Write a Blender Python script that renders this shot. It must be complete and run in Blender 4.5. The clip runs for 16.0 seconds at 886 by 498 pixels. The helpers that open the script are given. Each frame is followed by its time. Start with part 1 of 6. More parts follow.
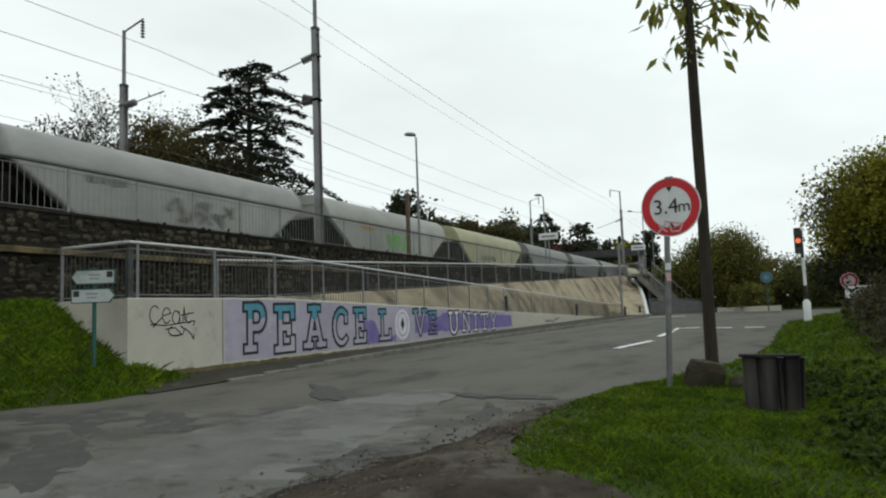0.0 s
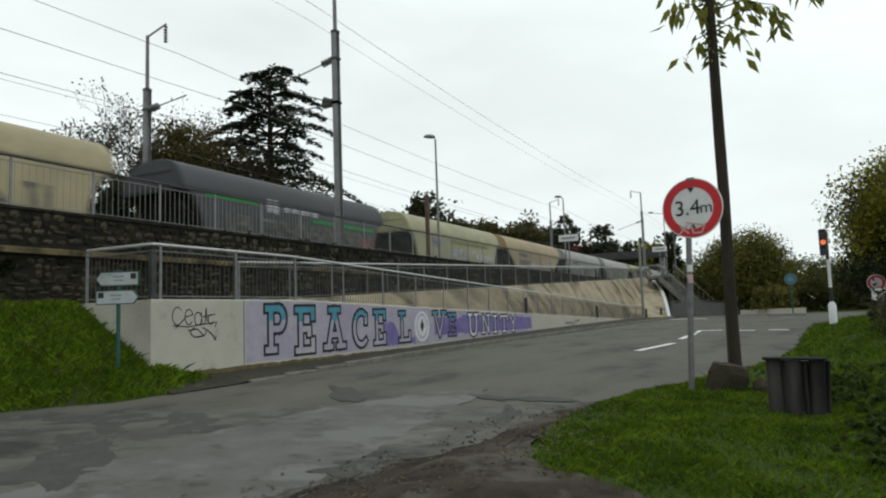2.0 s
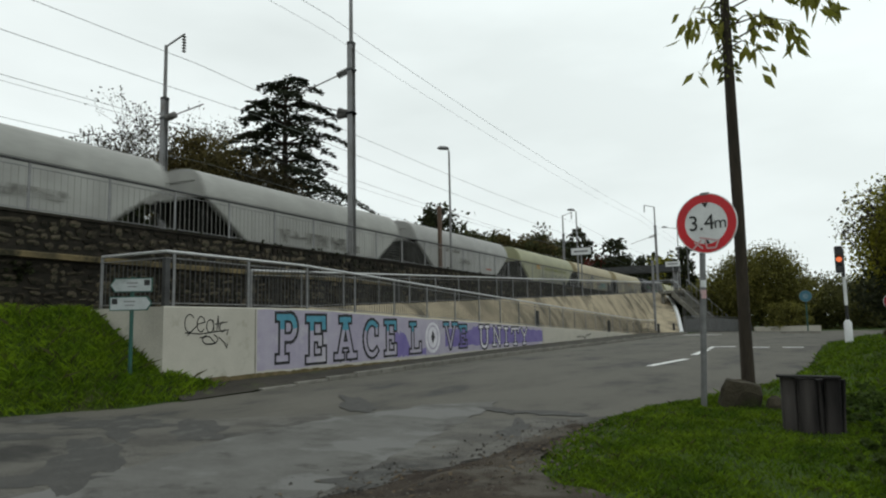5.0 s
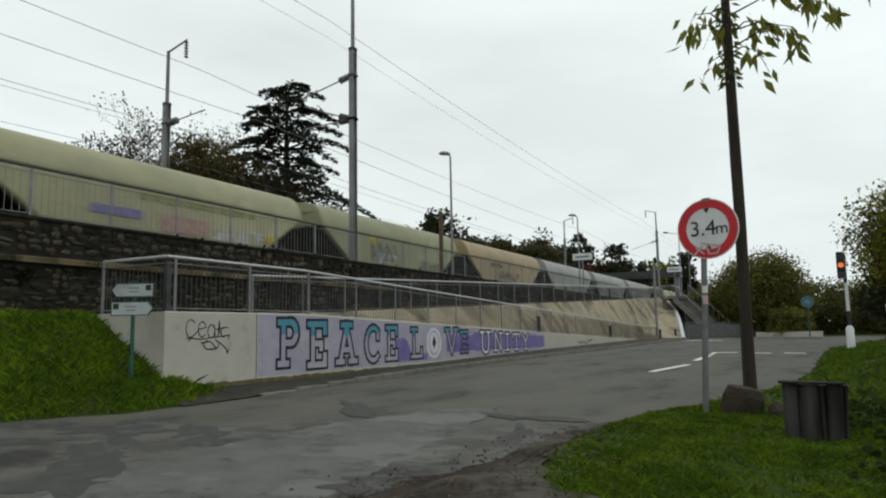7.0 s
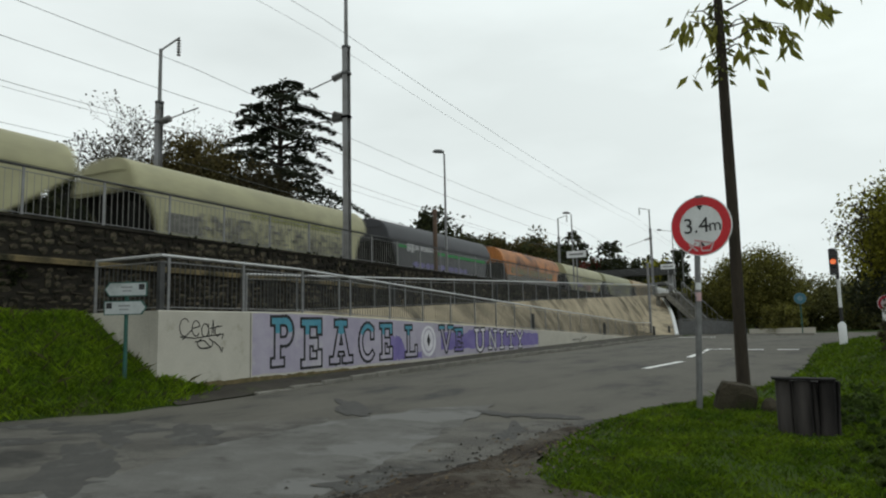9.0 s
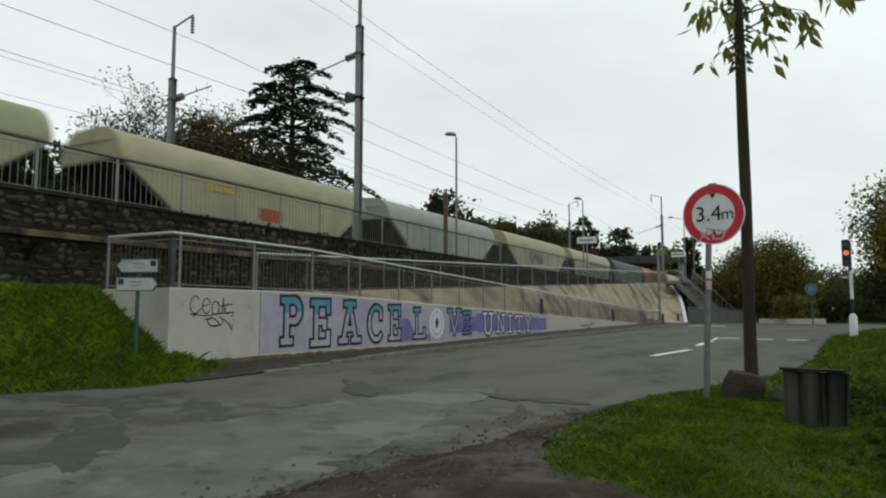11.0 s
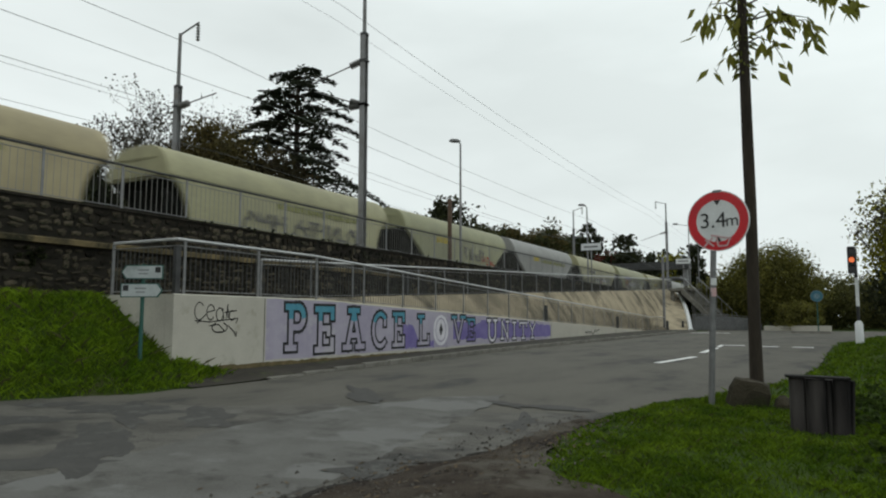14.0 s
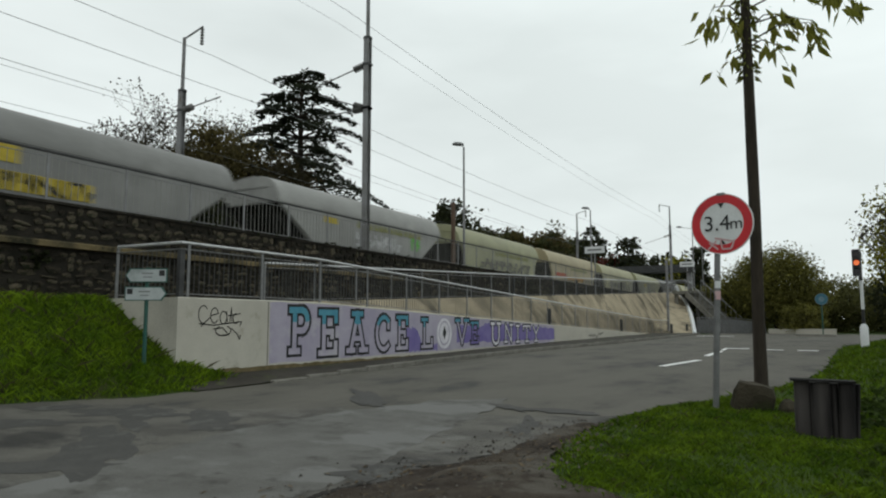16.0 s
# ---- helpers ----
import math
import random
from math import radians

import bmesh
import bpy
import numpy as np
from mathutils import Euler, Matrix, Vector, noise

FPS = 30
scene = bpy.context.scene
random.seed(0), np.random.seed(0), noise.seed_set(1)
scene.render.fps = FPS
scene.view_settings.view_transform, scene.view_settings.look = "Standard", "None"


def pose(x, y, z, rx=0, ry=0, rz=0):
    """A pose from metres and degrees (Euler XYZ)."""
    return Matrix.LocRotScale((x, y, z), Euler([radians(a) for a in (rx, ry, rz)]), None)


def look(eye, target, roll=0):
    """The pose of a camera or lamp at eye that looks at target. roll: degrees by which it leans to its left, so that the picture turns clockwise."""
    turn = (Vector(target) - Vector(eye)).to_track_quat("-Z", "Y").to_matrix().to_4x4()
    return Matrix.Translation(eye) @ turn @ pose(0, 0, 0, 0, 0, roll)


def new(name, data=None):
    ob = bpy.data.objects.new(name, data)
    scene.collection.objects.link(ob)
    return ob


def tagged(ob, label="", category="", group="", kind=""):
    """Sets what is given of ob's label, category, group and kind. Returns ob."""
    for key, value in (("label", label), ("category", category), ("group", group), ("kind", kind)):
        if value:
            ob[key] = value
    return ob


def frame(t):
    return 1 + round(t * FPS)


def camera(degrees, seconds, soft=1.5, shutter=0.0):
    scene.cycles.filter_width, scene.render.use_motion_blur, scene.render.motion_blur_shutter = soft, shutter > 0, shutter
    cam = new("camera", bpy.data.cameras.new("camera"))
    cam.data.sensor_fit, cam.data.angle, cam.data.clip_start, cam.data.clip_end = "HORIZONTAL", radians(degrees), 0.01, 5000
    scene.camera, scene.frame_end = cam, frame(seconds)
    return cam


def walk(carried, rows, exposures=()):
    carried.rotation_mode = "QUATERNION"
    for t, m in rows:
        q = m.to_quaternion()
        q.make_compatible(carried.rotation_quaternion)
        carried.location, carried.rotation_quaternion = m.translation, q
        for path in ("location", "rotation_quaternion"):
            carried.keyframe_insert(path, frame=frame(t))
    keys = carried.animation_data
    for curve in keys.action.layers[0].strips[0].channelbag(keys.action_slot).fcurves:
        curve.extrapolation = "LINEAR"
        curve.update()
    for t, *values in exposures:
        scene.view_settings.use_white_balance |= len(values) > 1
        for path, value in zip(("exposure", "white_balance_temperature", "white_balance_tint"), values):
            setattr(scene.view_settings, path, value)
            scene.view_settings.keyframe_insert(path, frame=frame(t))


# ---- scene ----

EYE = (0.0, 0.0, 1.55)
# seconds, and the turn in degrees of a camera held at one spot
TURNS = [
    (0, 95.148, 2.158, -64.962),
    (0.5, 95.067, 2.123, -64.827),
    (1, 95.016, 2.052, -64.388),
    (1.5, 95.142, 2.235, -63.463),
    (2, 95.362, 2.057, -63.342),
    (2.5, 95.583, 1.964, -62.960),
    (3, 95.820, 1.818, -62.597),
    (3.5, 96.066, 1.601, -62.511),
    (4, 96.151, 1.400, -62.500),
    (6.5, 96.552, 0.891, -62.305),
    (7, 96.780, 1.036, -62.326),
    (7.5, 96.922, 1.096, -62.554),
    (8, 96.972, 1.202, -62.606),
    (8.5, 96.892, 1.407, -62.693),
    (9, 96.601, 1.283, -62.786),
    (11.5, 95.103, -0.078, -61.996),
    (12, 95.124, -0.063, -62.012),
    (12.5, 95.360, -0.000, -62.000),
    (13, 95.600, 0.093, -61.984),
    (13.5, 95.677, 0.119, -61.852),
    (14, 95.744, -0.050, -61.745),
    (14.5, 95.806, -0.241, -61.646),
    (15, 95.860, -0.036, -61.621),
    (15.5, 95.954, 0.076, -61.518),
    (16, 96.008, -0.036, -61.454),
]
cam = camera(65.64, 16.0, soft=2.1, shutter=0.35)
walk(cam, [(t, pose(*EYE, rx, ry, rz)) for t, rx, ry, rz in TURNS], exposures=((0, 0.02), (4, -0.02), (6.5, -0.1), (9, -0.12), (16, -0.16)))

# ---- light: overcast sky ----
world = bpy.data.worlds.new("world")
scene.world = world
world.use_nodes = True
wn, wl = world.node_tree.nodes, world.node_tree.links
wn.clear()
w_out = wn.new("ShaderNodeOutputWorld")
w_bg = wn.new("ShaderNodeBackground")
w_sky = wn.new("ShaderNodeTexSky")
w_sky.sky_type = "NISHITA"
w_sky.sun_disc = False
w_sky.sun_elevation = radians(38)
w_sky.sun_rotation = radians(20)
w_grey = wn.new("ShaderNodeHueSaturation")
w_grey.inputs["Saturation"].default_value = 0.1
w_gain = wn.new("ShaderNodeMix")
w_gain.data_type = "RGBA"
w_gain.inputs["Factor"].default_value = 0.9
w_tc = wn.new("ShaderNodeTexCoord")
w_map = wn.new("ShaderNodeMapping")
w_map.inputs["Scale"].default_value = (1.0, 1.0, 3.2)
w_map.inputs["Location"].default_value = (3.7, 1.3, 0.4)
w_noise = wn.new("ShaderNodeTexNoise")
w_noise.inputs["Scale"].default_value = 1.6
w_noise.inputs["Detail"].default_value = 5
w_noise.inputs["Roughness"].default_value = 0.5
w_ramp = wn.new("ShaderNodeValToRGB")
w_ramp.color_ramp.elements[0].position, w_ramp.color_ramp.elements[0].color = 0.34, (7.5, 8.25, 8.15, 1)
w_ramp.color_ramp.elements[1].position, w_ramp.color_ramp.elements[1].color = 0.66, (9.4, 10.3, 10.2, 1)
wl.new(w_tc.outputs["Generated"], w_map.inputs["Vector"])
wl.new(w_map.outputs["Vector"], w_noise.inputs["Vector"])
wl.new(w_noise.outputs["Fac"], w_ramp.inputs["Fac"])
wl.new(w_sky.outputs["Color"], w_grey.inputs["Color"])
wl.new(w_grey.outputs["Color"], w_gain.inputs["A"])
# the cloud thins towards one side of the sky
w_dot = wn.new("ShaderNodeVectorMath")
w_dot.operation = "DOT_PRODUCT"
w_dot.inputs[1].default_value = (0.45, -0.40, 0.80)
w_thin = wn.new("ShaderNodeMapRange")
w_thin.inputs["From Min"].default_value, w_thin.inputs["From Max"].default_value = 0.40, 0.75
w_thin.inputs["To Min"].default_value, w_thin.inputs["To Max"].default_value = 0.94, 1.15
w_scale = wn.new("ShaderNodeVectorMath")
w_scale.operation = "SCALE"
wl.new(w_tc.outputs["Generated"], w_dot.inputs[0])
wl.new(w_dot.outputs["Value"], w_thin.inputs["Value"])
wl.new(w_ramp.outputs["Color"], w_scale.inputs[0])
wl.new(w_thin.outputs["Result"], w_scale.inputs["Scale"])
wl.new(w_scale.outputs["Vector"], w_gain.inputs["B"])
wl.new(w_gain.outputs["Result"], w_bg.inputs["Color"])
w_bg.inputs["Strength"].default_value = 0.11
wl.new(w_bg.outputs["Background"], w_out.inputs["Surface"])

sun = new("sun", bpy.data.lights.new("sun", "SUN"))
sun.data.energy = 0.15
sun.data.angle = radians(25)
sun.data.color = (1.0, 0.97, 0.93)
sun.matrix_world = look((-20, 10, 40), (0, 0, 0))


# ---- mesh helpers ----
class Geo:
    """Collects vertices and faces of one mesh."""

    def __init__(self):
        self.v, self.f, self.m = [], [], []

    def add(self, verts, faces, slot=0):
        n = len(self.v)
        self.v += [tuple(p) for p in verts]
        self.f += [tuple(i + n for i in q) for q in faces]
        self.m += [slot] * len(faces)
        return self

    def box(self, x0, x1, y0, y1, z0, z1, c=0.0, slot=0):
        """A box, with chamfered upright and top edges when c is above 0."""
        if c <= 0:
            v = [(x, y, z) for z in (z0, z1) for x, y in ((x0, y0), (x1, y0), (x1, y1), (x0, y1))]
            return self.add(v, [(3, 2, 1, 0), (4, 5, 6, 7), (0, 1, 5, 4), (1, 2, 6, 5), (2, 3, 7, 6), (3, 0, 4, 7)], slot)
        def ring(k, z):
            return [(x0 + k, y0, z), (x1 - k, y0, z), (x1, y0 + k, z), (x1, y1 - k, z), (x1 - k, y1, z), (x0 + k, y1, z), (x0, y1 - k, z), (x0, y0 + k, z)]
        top = [(x0 + 2 * c, y0 + c, z1), (x1 - 2 * c, y0 + c, z1), (x1 - c, y0 + 2 * c, z1), (x1 - c, y1 - 2 * c, z1),
               (x1 - 2 * c, y1 - c, z1), (x0 + 2 * c, y1 - c, z1), (x0 + c, y1 - 2 * c, z1), (x0 + c, y0 + 2 * c, z1)]
        v = ring(c, z0) + ring(c, z1 - c) + top
        f = [tuple(range(7, -1, -1)), tuple(range(16, 24))]
        for k in (0, 8):
            f += [(k + i, k + (i + 1) % 8, k + 8 + (i + 1) % 8, k + 8 + i) for i in range(8)]
        return self.add(v, f, slot)

    def tube(self, pts, radii, n=8, slot=0, caps=True):
        """A round tube through pts; radii is one number or one for each point."""
        pts = [Vector(p) for p in pts]
        if not isinstance(radii, (list, tuple)):
            radii = [radii] * len(pts)
        v = []
        for i, p in enumerate(pts):
            d = (pts[min(i + 1, len(pts) - 1)] - pts[max(i - 1, 0)]).normalized()
            a = d.orthogonal().normalized() if abs(d.z) > 0.9 else d.cross(Vector((0, 0, 1))).normalized()
            b = d.cross(a)
            for k in range(n):
                w = 2 * math.pi * k / n
                v.append(p + (a * math.cos(w) + b * math.sin(w)) * radii[i])
        f = []
        for i in range(len(pts) - 1):
            f += [(i * n + k, (i + 1) * n + k, (i + 1) * n + (k + 1) % n, i * n + (k + 1) % n) for k in range(n)]
        if caps:
            f += [tuple(range(n)), tuple(range(len(pts) * n - 1, len(pts) * n - n - 1, -1))]
        return self.add(v, f, slot)

    def disc(self, c, ax, r, depth, n=32, slot=0):
        ax = Vector(ax).normalized()
        c = Vector(c)
        return self.tube([c, c + ax * depth], r, n, slot)

    def loft(self, rings, caps=True, slot=0):
        n = len(rings[0])
        v = [p for r in rings for p in r]
        f = []
        for i in range(len(rings) - 1):
            f += [(i * n + k, i * n + (k + 1) % n, (i + 1) * n + (k + 1) % n, (i + 1) * n + k) for k in range(n)]
        if caps:
            f += [tuple(range(n - 1, -1, -1)), tuple(range((len(rings) - 1) * n, len(rings) * n))]
        return self.add(v, f, slot)

    def sheet(self, rows, slot=0):
        n = len(rows[0])
        f = [(i * n + k, i * n + k + 1, (i + 1) * n + k + 1, (i + 1) * n + k) for i in range(len(rows) - 1) for k in range(n - 1)]
        return self.add([p for r in rows for p in r], f, slot)

    def mesh(self, name, smooth=False):
        me = bpy.data.meshes.new(name)
        me.from_pydata(self.v, [], self.f)
        if any(self.m):
            me.polygons.foreach_set("material_index", self.m)
        bm = bmesh.new()
        bm.from_mesh(me)
        if len(bm.faces) < 30000:
            bmesh.ops.recalc_face_normals(bm, faces=bm.faces)
        bm.to_mesh(me)
        bm.free()
        if smooth:
            me.polygons.foreach_set("use_smooth", [True] * len(me.polygons))
            me.set_sharp_from_angle(angle=radians(38))
        me.update()
        return me


def part(name, geo, material, parent, label="", smooth=False):
    """One mesh object under a thing or a part."""
    me = geo if isinstance(geo, bpy.types.Mesh) else geo.mesh(name, smooth)
    mats = material if isinstance(material, (list, tuple)) else [material]
    if not me.materials:
        for m in mats:
            me.materials.append(m)
    ob = new(name, me)
    ob.parent = parent
    if label:
        ob["label"] = label
    return ob


def thing(name, label, category, group="", kind="", at=None):
    ob = new(name)
    ob.empty_display_size = 0.2
    if at is not None:
        ob.matrix_basis = at
    return tagged(ob, label, category, group, kind)


def solid(name, geo, material, label, category, group="", kind="", smooth=False, at=None):
    """A thing or a piece of the setting that is one mesh."""
    ob = part(name, geo, material, None, smooth=smooth)
    if at is not None:
        ob.matrix_basis = at
    return tagged(ob, label, category, group, kind)


def step(a, b, x):
    k = min(1.0, max(0.0, (x - a) / (b - a)))
    return k * k * (3 - 2 * k)


def lerp_table(table, x):
    if x <= table[0][0]:
        return table[0][1]
    for (a, p), (b, q) in zip(table, table[1:]):
        if x <= b:
            return p + (q - p) * (x - a) / (b - a)
    return table[-1][1]


# ---- materials ----
def surface(name, colour, second=None, rough=0.8, metal=0.0, scale=6.0, fine=60.0, mix=0.5, bump=0.2, spread=0.0,
            stretch=(1, 1, 1), stain=None, stain_at=0.6, stain_scale=1.2, bump_distance=0.01, island=0.0, edge=0.08, second_stain=None):
    """A worn surface: two colours mixed by a coarse and a fine grain, stains with soft borders, fine relief."""
    m = bpy.data.materials.new(name)
    m.use_nodes = True
    n, l = m.node_tree.nodes, m.node_tree.links
    b = n["Principled BSDF"]
    tc = n.new("ShaderNodeTexCoord")
    mp = n.new("ShaderNodeMapping")
    mp.inputs["Scale"].default_value = stretch
    l.new(tc.outputs["Object"], mp.inputs["Vector"])
    def grain(s, detail=5, roughness=0.6):
        t = n.new("ShaderNodeTexNoise")
        t.inputs["Scale"].default_value, t.inputs["Detail"].default_value, t.inputs["Roughness"].default_value = s, detail, roughness
        l.new(mp.outputs["Vector"], t.inputs["Vector"])
        return t
    def blend(kind, fac, a, c):
        x = n.new("ShaderNodeMix")
        x.data_type, x.blend_type = "RGBA", kind
        for key, val in (("Factor", fac), ("A", a), ("B", c)):
            if isinstance(val, bpy.types.NodeSocket):
                l.new(val, x.inputs[key])
            else:
                x.inputs[key].default_value = (*val, 1) if isinstance(val, tuple) else val
        return x.outputs["Result"]
    second = second or tuple(c * 0.7 for c in colour)
    coarse, small = grain(scale), grain(fine, 3)
    mr = n.new("ShaderNodeMapRange")
    mr.inputs["From Min"].default_value, mr.inputs["From Max"].default_value = 0.5 - 0.25 * mix, 0.5 + 0.3 * mix
    l.new(coarse.outputs["Fac"], mr.inputs["Value"])
    out = blend("MIX", mr.outputs["Result"], colour, second)
    mr2 = n.new("ShaderNodeMapRange")
    mr2.inputs["To Min"].default_value, mr2.inputs["To Max"].default_value = 0.72, 1.28
    l.new(small.outputs["Fac"], mr2.inputs["Value"])
    cc = n.new("ShaderNodeCombineColor")
    for k in ("Red", "Green", "Blue"):
        l.new(mr2.outputs["Result"], cc.inputs[k])
    out = blend("MULTIPLY", 1.0, out, cc.outputs["Color"])
    if stain:
        st = grain(stain_scale, 6, 0.65)
        ms = n.new("ShaderNodeMapRange")
        ms.inputs["From Min"].default_value, ms.inputs["From Max"].default_value = stain_at - edge * 0.75, stain_at + edge * 1.25
        l.new(st.outputs["Fac"], ms.inputs["Value"])
        out = blend("MIX", ms.outputs["Result"], out, stain)
    if second_stain:
        s2 = grain(stain_scale * 0.45, 7, 0.6)
        m2 = n.new("ShaderNodeMapRange")
        m2.inputs["From Min"].default_value, m2.inputs["From Max"].default_value = 0.53, 0.53 + edge * 0.8
        l.new(s2.outputs["Fac"], m2.inputs["Value"])
        out = blend("MIX", m2.outputs["Result"], out, second_stain)
    if spread or island:
        src = n.new("ShaderNodeObjectInfo").outputs["Random"] if spread else n.new("ShaderNodeNewGeometry").outputs["Random Per Island"]
        k = spread or island
        mv = n.new("ShaderNodeMapRange")
        mv.inputs["To Min"].default_value, mv.inputs["To Max"].default_value = 1 - k, 1 + k
        l.new(src, mv.inputs["Value"])
        hs = n.new("ShaderNodeHueSaturation")
        l.new(mv.outputs["Result"], hs.inputs["Value"])
        l.new(out, hs.inputs["Color"])
        out = hs.outputs["Color"]
    l.new(out, b.inputs["Base Color"])
    b.inputs["Roughness"].default_value, b.inputs["Metallic"].default_value = rough, metal
    b.inputs["Specular IOR Level"].default_value = 0.2 if rough > 0.7 else 0.45
    if bump:
        bp = n.new("ShaderNodeBump")
        bp.inputs["Strength"].default_value, bp.inputs["Distance"].default_value = bump, bump_distance
        l.new(small.outputs["Fac"], bp.inputs["Height"])
        l.new(bp.outputs["Normal"], b.inputs["Normal"])
    return m


def glow(name, colour, strength):
    m = surface(name, colour, bump=0)
    b = m.node_tree.nodes["Principled BSDF"]
    b.inputs["Emission Color"].default_value = (*colour, 1)
    b.inputs["Emission Strength"].default_value = strength
    return m


def leafy(name, colour, second, spread=0.35, through_light=0.45, scale=0.5):
    m = surface(name, colour, second, rough=0.65, scale=scale, fine=8, mix=0.8, bump=0, island=spread)
    n, l = m.node_tree.nodes, m.node_tree.links
    b = n["Principled BSDF"]
    b.inputs["Specular IOR Level"].default_value = 0.2
    tr = n.new("ShaderNodeBsdfTranslucent")
    l.new(b.inputs["Base Color"].links[0].from_socket, tr.inputs["Color"])
    mx = n.new("ShaderNodeMixShader")
    mx.inputs["Fac"].default_value = through_light
    l.new(b.outputs["BSDF"], mx.inputs[1])
    l.new(tr.outputs["BSDF"], mx.inputs[2])
    l.new(mx.outputs["Shader"], n["Material Output"].inputs["Surface"])
    return m


ASPHALT = surface("asphalt", (0.108, 0.1, 0.085), (0.085, 0.079, 0.067), 0.85, scale=0.9, fine=75, bump=0.5, mix=0.35, stain=(0.05, 0.049, 0.046), stain_at=0.60, stain_scale=0.9, edge=0.05, stretch=(0.5, 1.0, 1.0), bump_distance=0.015)
OLD_ASPHALT = surface("old_asphalt", (0.108, 0.101, 0.088), (0.07, 0.065, 0.057), 0.75, scale=1.6, fine=40, bump=0.9, mix=0.3, stain=(0.036, 0.034, 0.031), stain_at=0.57, stain_scale=1.1, edge=0.06, second_stain=(0.135, 0.13, 0.118), stretch=(1.0, 0.62, 1.0), bump_distance=0.02)
PALE_TAR = surface("pale_worn_asphalt", (0.125, 0.121, 0.112), (0.092, 0.088, 0.08), 0.8, scale=2.2, fine=60, bump=0.7, mix=0.5, stain=(0.055, 0.052, 0.046), stain_at=0.60, stain_scale=2.1, edge=0.06, second_stain=(0.145, 0.142, 0.134), stretch=(1.0, 0.7, 1.0), bump_distance=0.012)
PATCH = surface("patched_asphalt", (0.068, 0.065, 0.06), (0.048, 0.046, 0.043), 0.8, scale=3.0, fine=50, bump=0.8, stain=(0.09, 0.088, 0.08), stain_at=0.58, stain_scale=3.0, edge=0.04)
PAVING = surface("pavement_tar", (0.054, 0.048, 0.039), (0.034, 0.03, 0.024), 0.9, scale=1.5, fine=60, bump=0.4, stain=(0.07, 0.085, 0.03), stain_at=0.62, stain_scale=2.0)
KERB = surface("kerb_stone", (0.21, 0.2, 0.175), (0.13, 0.123, 0.105), 0.9, scale=3, fine=70, spread=0.12)
DIRT = surface("bare_soil", (0.036, 0.026, 0.018), (0.062, 0.05, 0.038), 0.95, scale=2.2, fine=45, bump=0.9, stain=(0.016, 0.011, 0.008), stain_at=0.56, stain_scale=2.4, second_stain=(0.085, 0.075, 0.06), bump_distance=0.03)
SOD = surface("grass_sod", (0.026, 0.048, 0.004), (0.04, 0.066, 0.006), 0.95, scale=1.3, fine=25, bump=0.9, stain=(0.05, 0.045, 0.022), stain_at=0.62, stain_scale=0.9, bump_distance=0.04)
BLADE = leafy("grass_blade", (0.115, 0.175, 0.008), (0.03, 0.07, 0.003), 0.55, scale=1.7)
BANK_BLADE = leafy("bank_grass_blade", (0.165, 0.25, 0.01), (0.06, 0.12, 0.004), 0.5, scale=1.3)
BLADE_DRY = leafy("dry_grass", (0.075, 0.062, 0.025), (0.05, 0.06, 0.018), 0.4)
BALLAST = surface("ballast", (0.12, 0.105, 0.09), (0.07, 0.06, 0.05), 0.95, scale=3, fine=22, bump=1.0, bump_distance=0.05)
STONE = surface("rubble_stone", (0.082, 0.066, 0.046), (0.018, 0.019, 0.013), 0.95, scale=4, fine=14, bump=1.0, spread=0.8, stain=(0.02, 0.021, 0.012), stain_at=0.54, stain_scale=1.1, bump_distance=0.02)
STONES = surface("rubble_stones", (0.082, 0.066, 0.046), (0.018, 0.019, 0.013), 0.95, scale=4, fine=14, bump=1.0, island=0.8, stain=(0.02, 0.021, 0.012), stain_at=0.54, stain_scale=1.1, bump_distance=0.02)
MORTAR = surface("old_mortar", (0.03, 0.026, 0.02), (0.013, 0.012, 0.009), 0.95, scale=3, fine=30, bump=0.8)
LEDGE = surface("weathered_ledge", (0.17, 0.13, 0.065), (0.09, 0.072, 0.04), 0.9, scale=2, fine=30, bump=0.5, stain=(0.025, 0.024, 0.014), stain_at=0.5)
CONCRETE = surface("white_rendered_concrete", (0.50, 0.475, 0.41), (0.42, 0.395, 0.34), 0.85, scale=1.2, fine=50, bump=0.2, mix=0.7, stain=(0.30, 0.28, 0.22), stain_at=0.68, stain_scale=1.3)
LILAC = surface("lilac_paint", (0.40, 0.37, 0.44), (0.33, 0.30, 0.385), 0.8, scale=1.4, fine=50, bump=0.15, stain=(0.47, 0.45, 0.46), stain_at=0.6)
PURPLE = surface("purple_paint", (0.155, 0.125, 0.32), (0.21, 0.175, 0.37), 0.75, scale=2.5, fine=40, bump=0.15)
INK = surface("black_spray_paint", (0.006, 0.006, 0.007), (0.012, 0.012, 0.014), 0.7, scale=5, bump=0)
AQUA = surface("blue_spray_paint", (0.05, 0.22, 0.31), (0.075, 0.27, 0.35), 0.7, scale=5, bump=0)
PALE = surface("pale_spray_paint", (0.66, 0.64, 0.67), (0.54, 0.52, 0.57), 0.7, scale=4, bump=0)
SANDSLOPE = surface("sprayed_concrete_slope", (0.37, 0.31, 0.215), (0.25, 0.21, 0.145), 0.9, scale=1.1, fine=30, bump=0.6, stain=(0.10, 0.085, 0.06), stain_at=0.56, stain_scale=0.55, stretch=(1.0, 1.0, 0.45), bump_distance=0.03)
GALV = surface("galvanised_steel", (0.22, 0.22, 0.22), (0.15, 0.15, 0.15), 0.5, 0.55, scale=5, fine=40, bump=0.1)
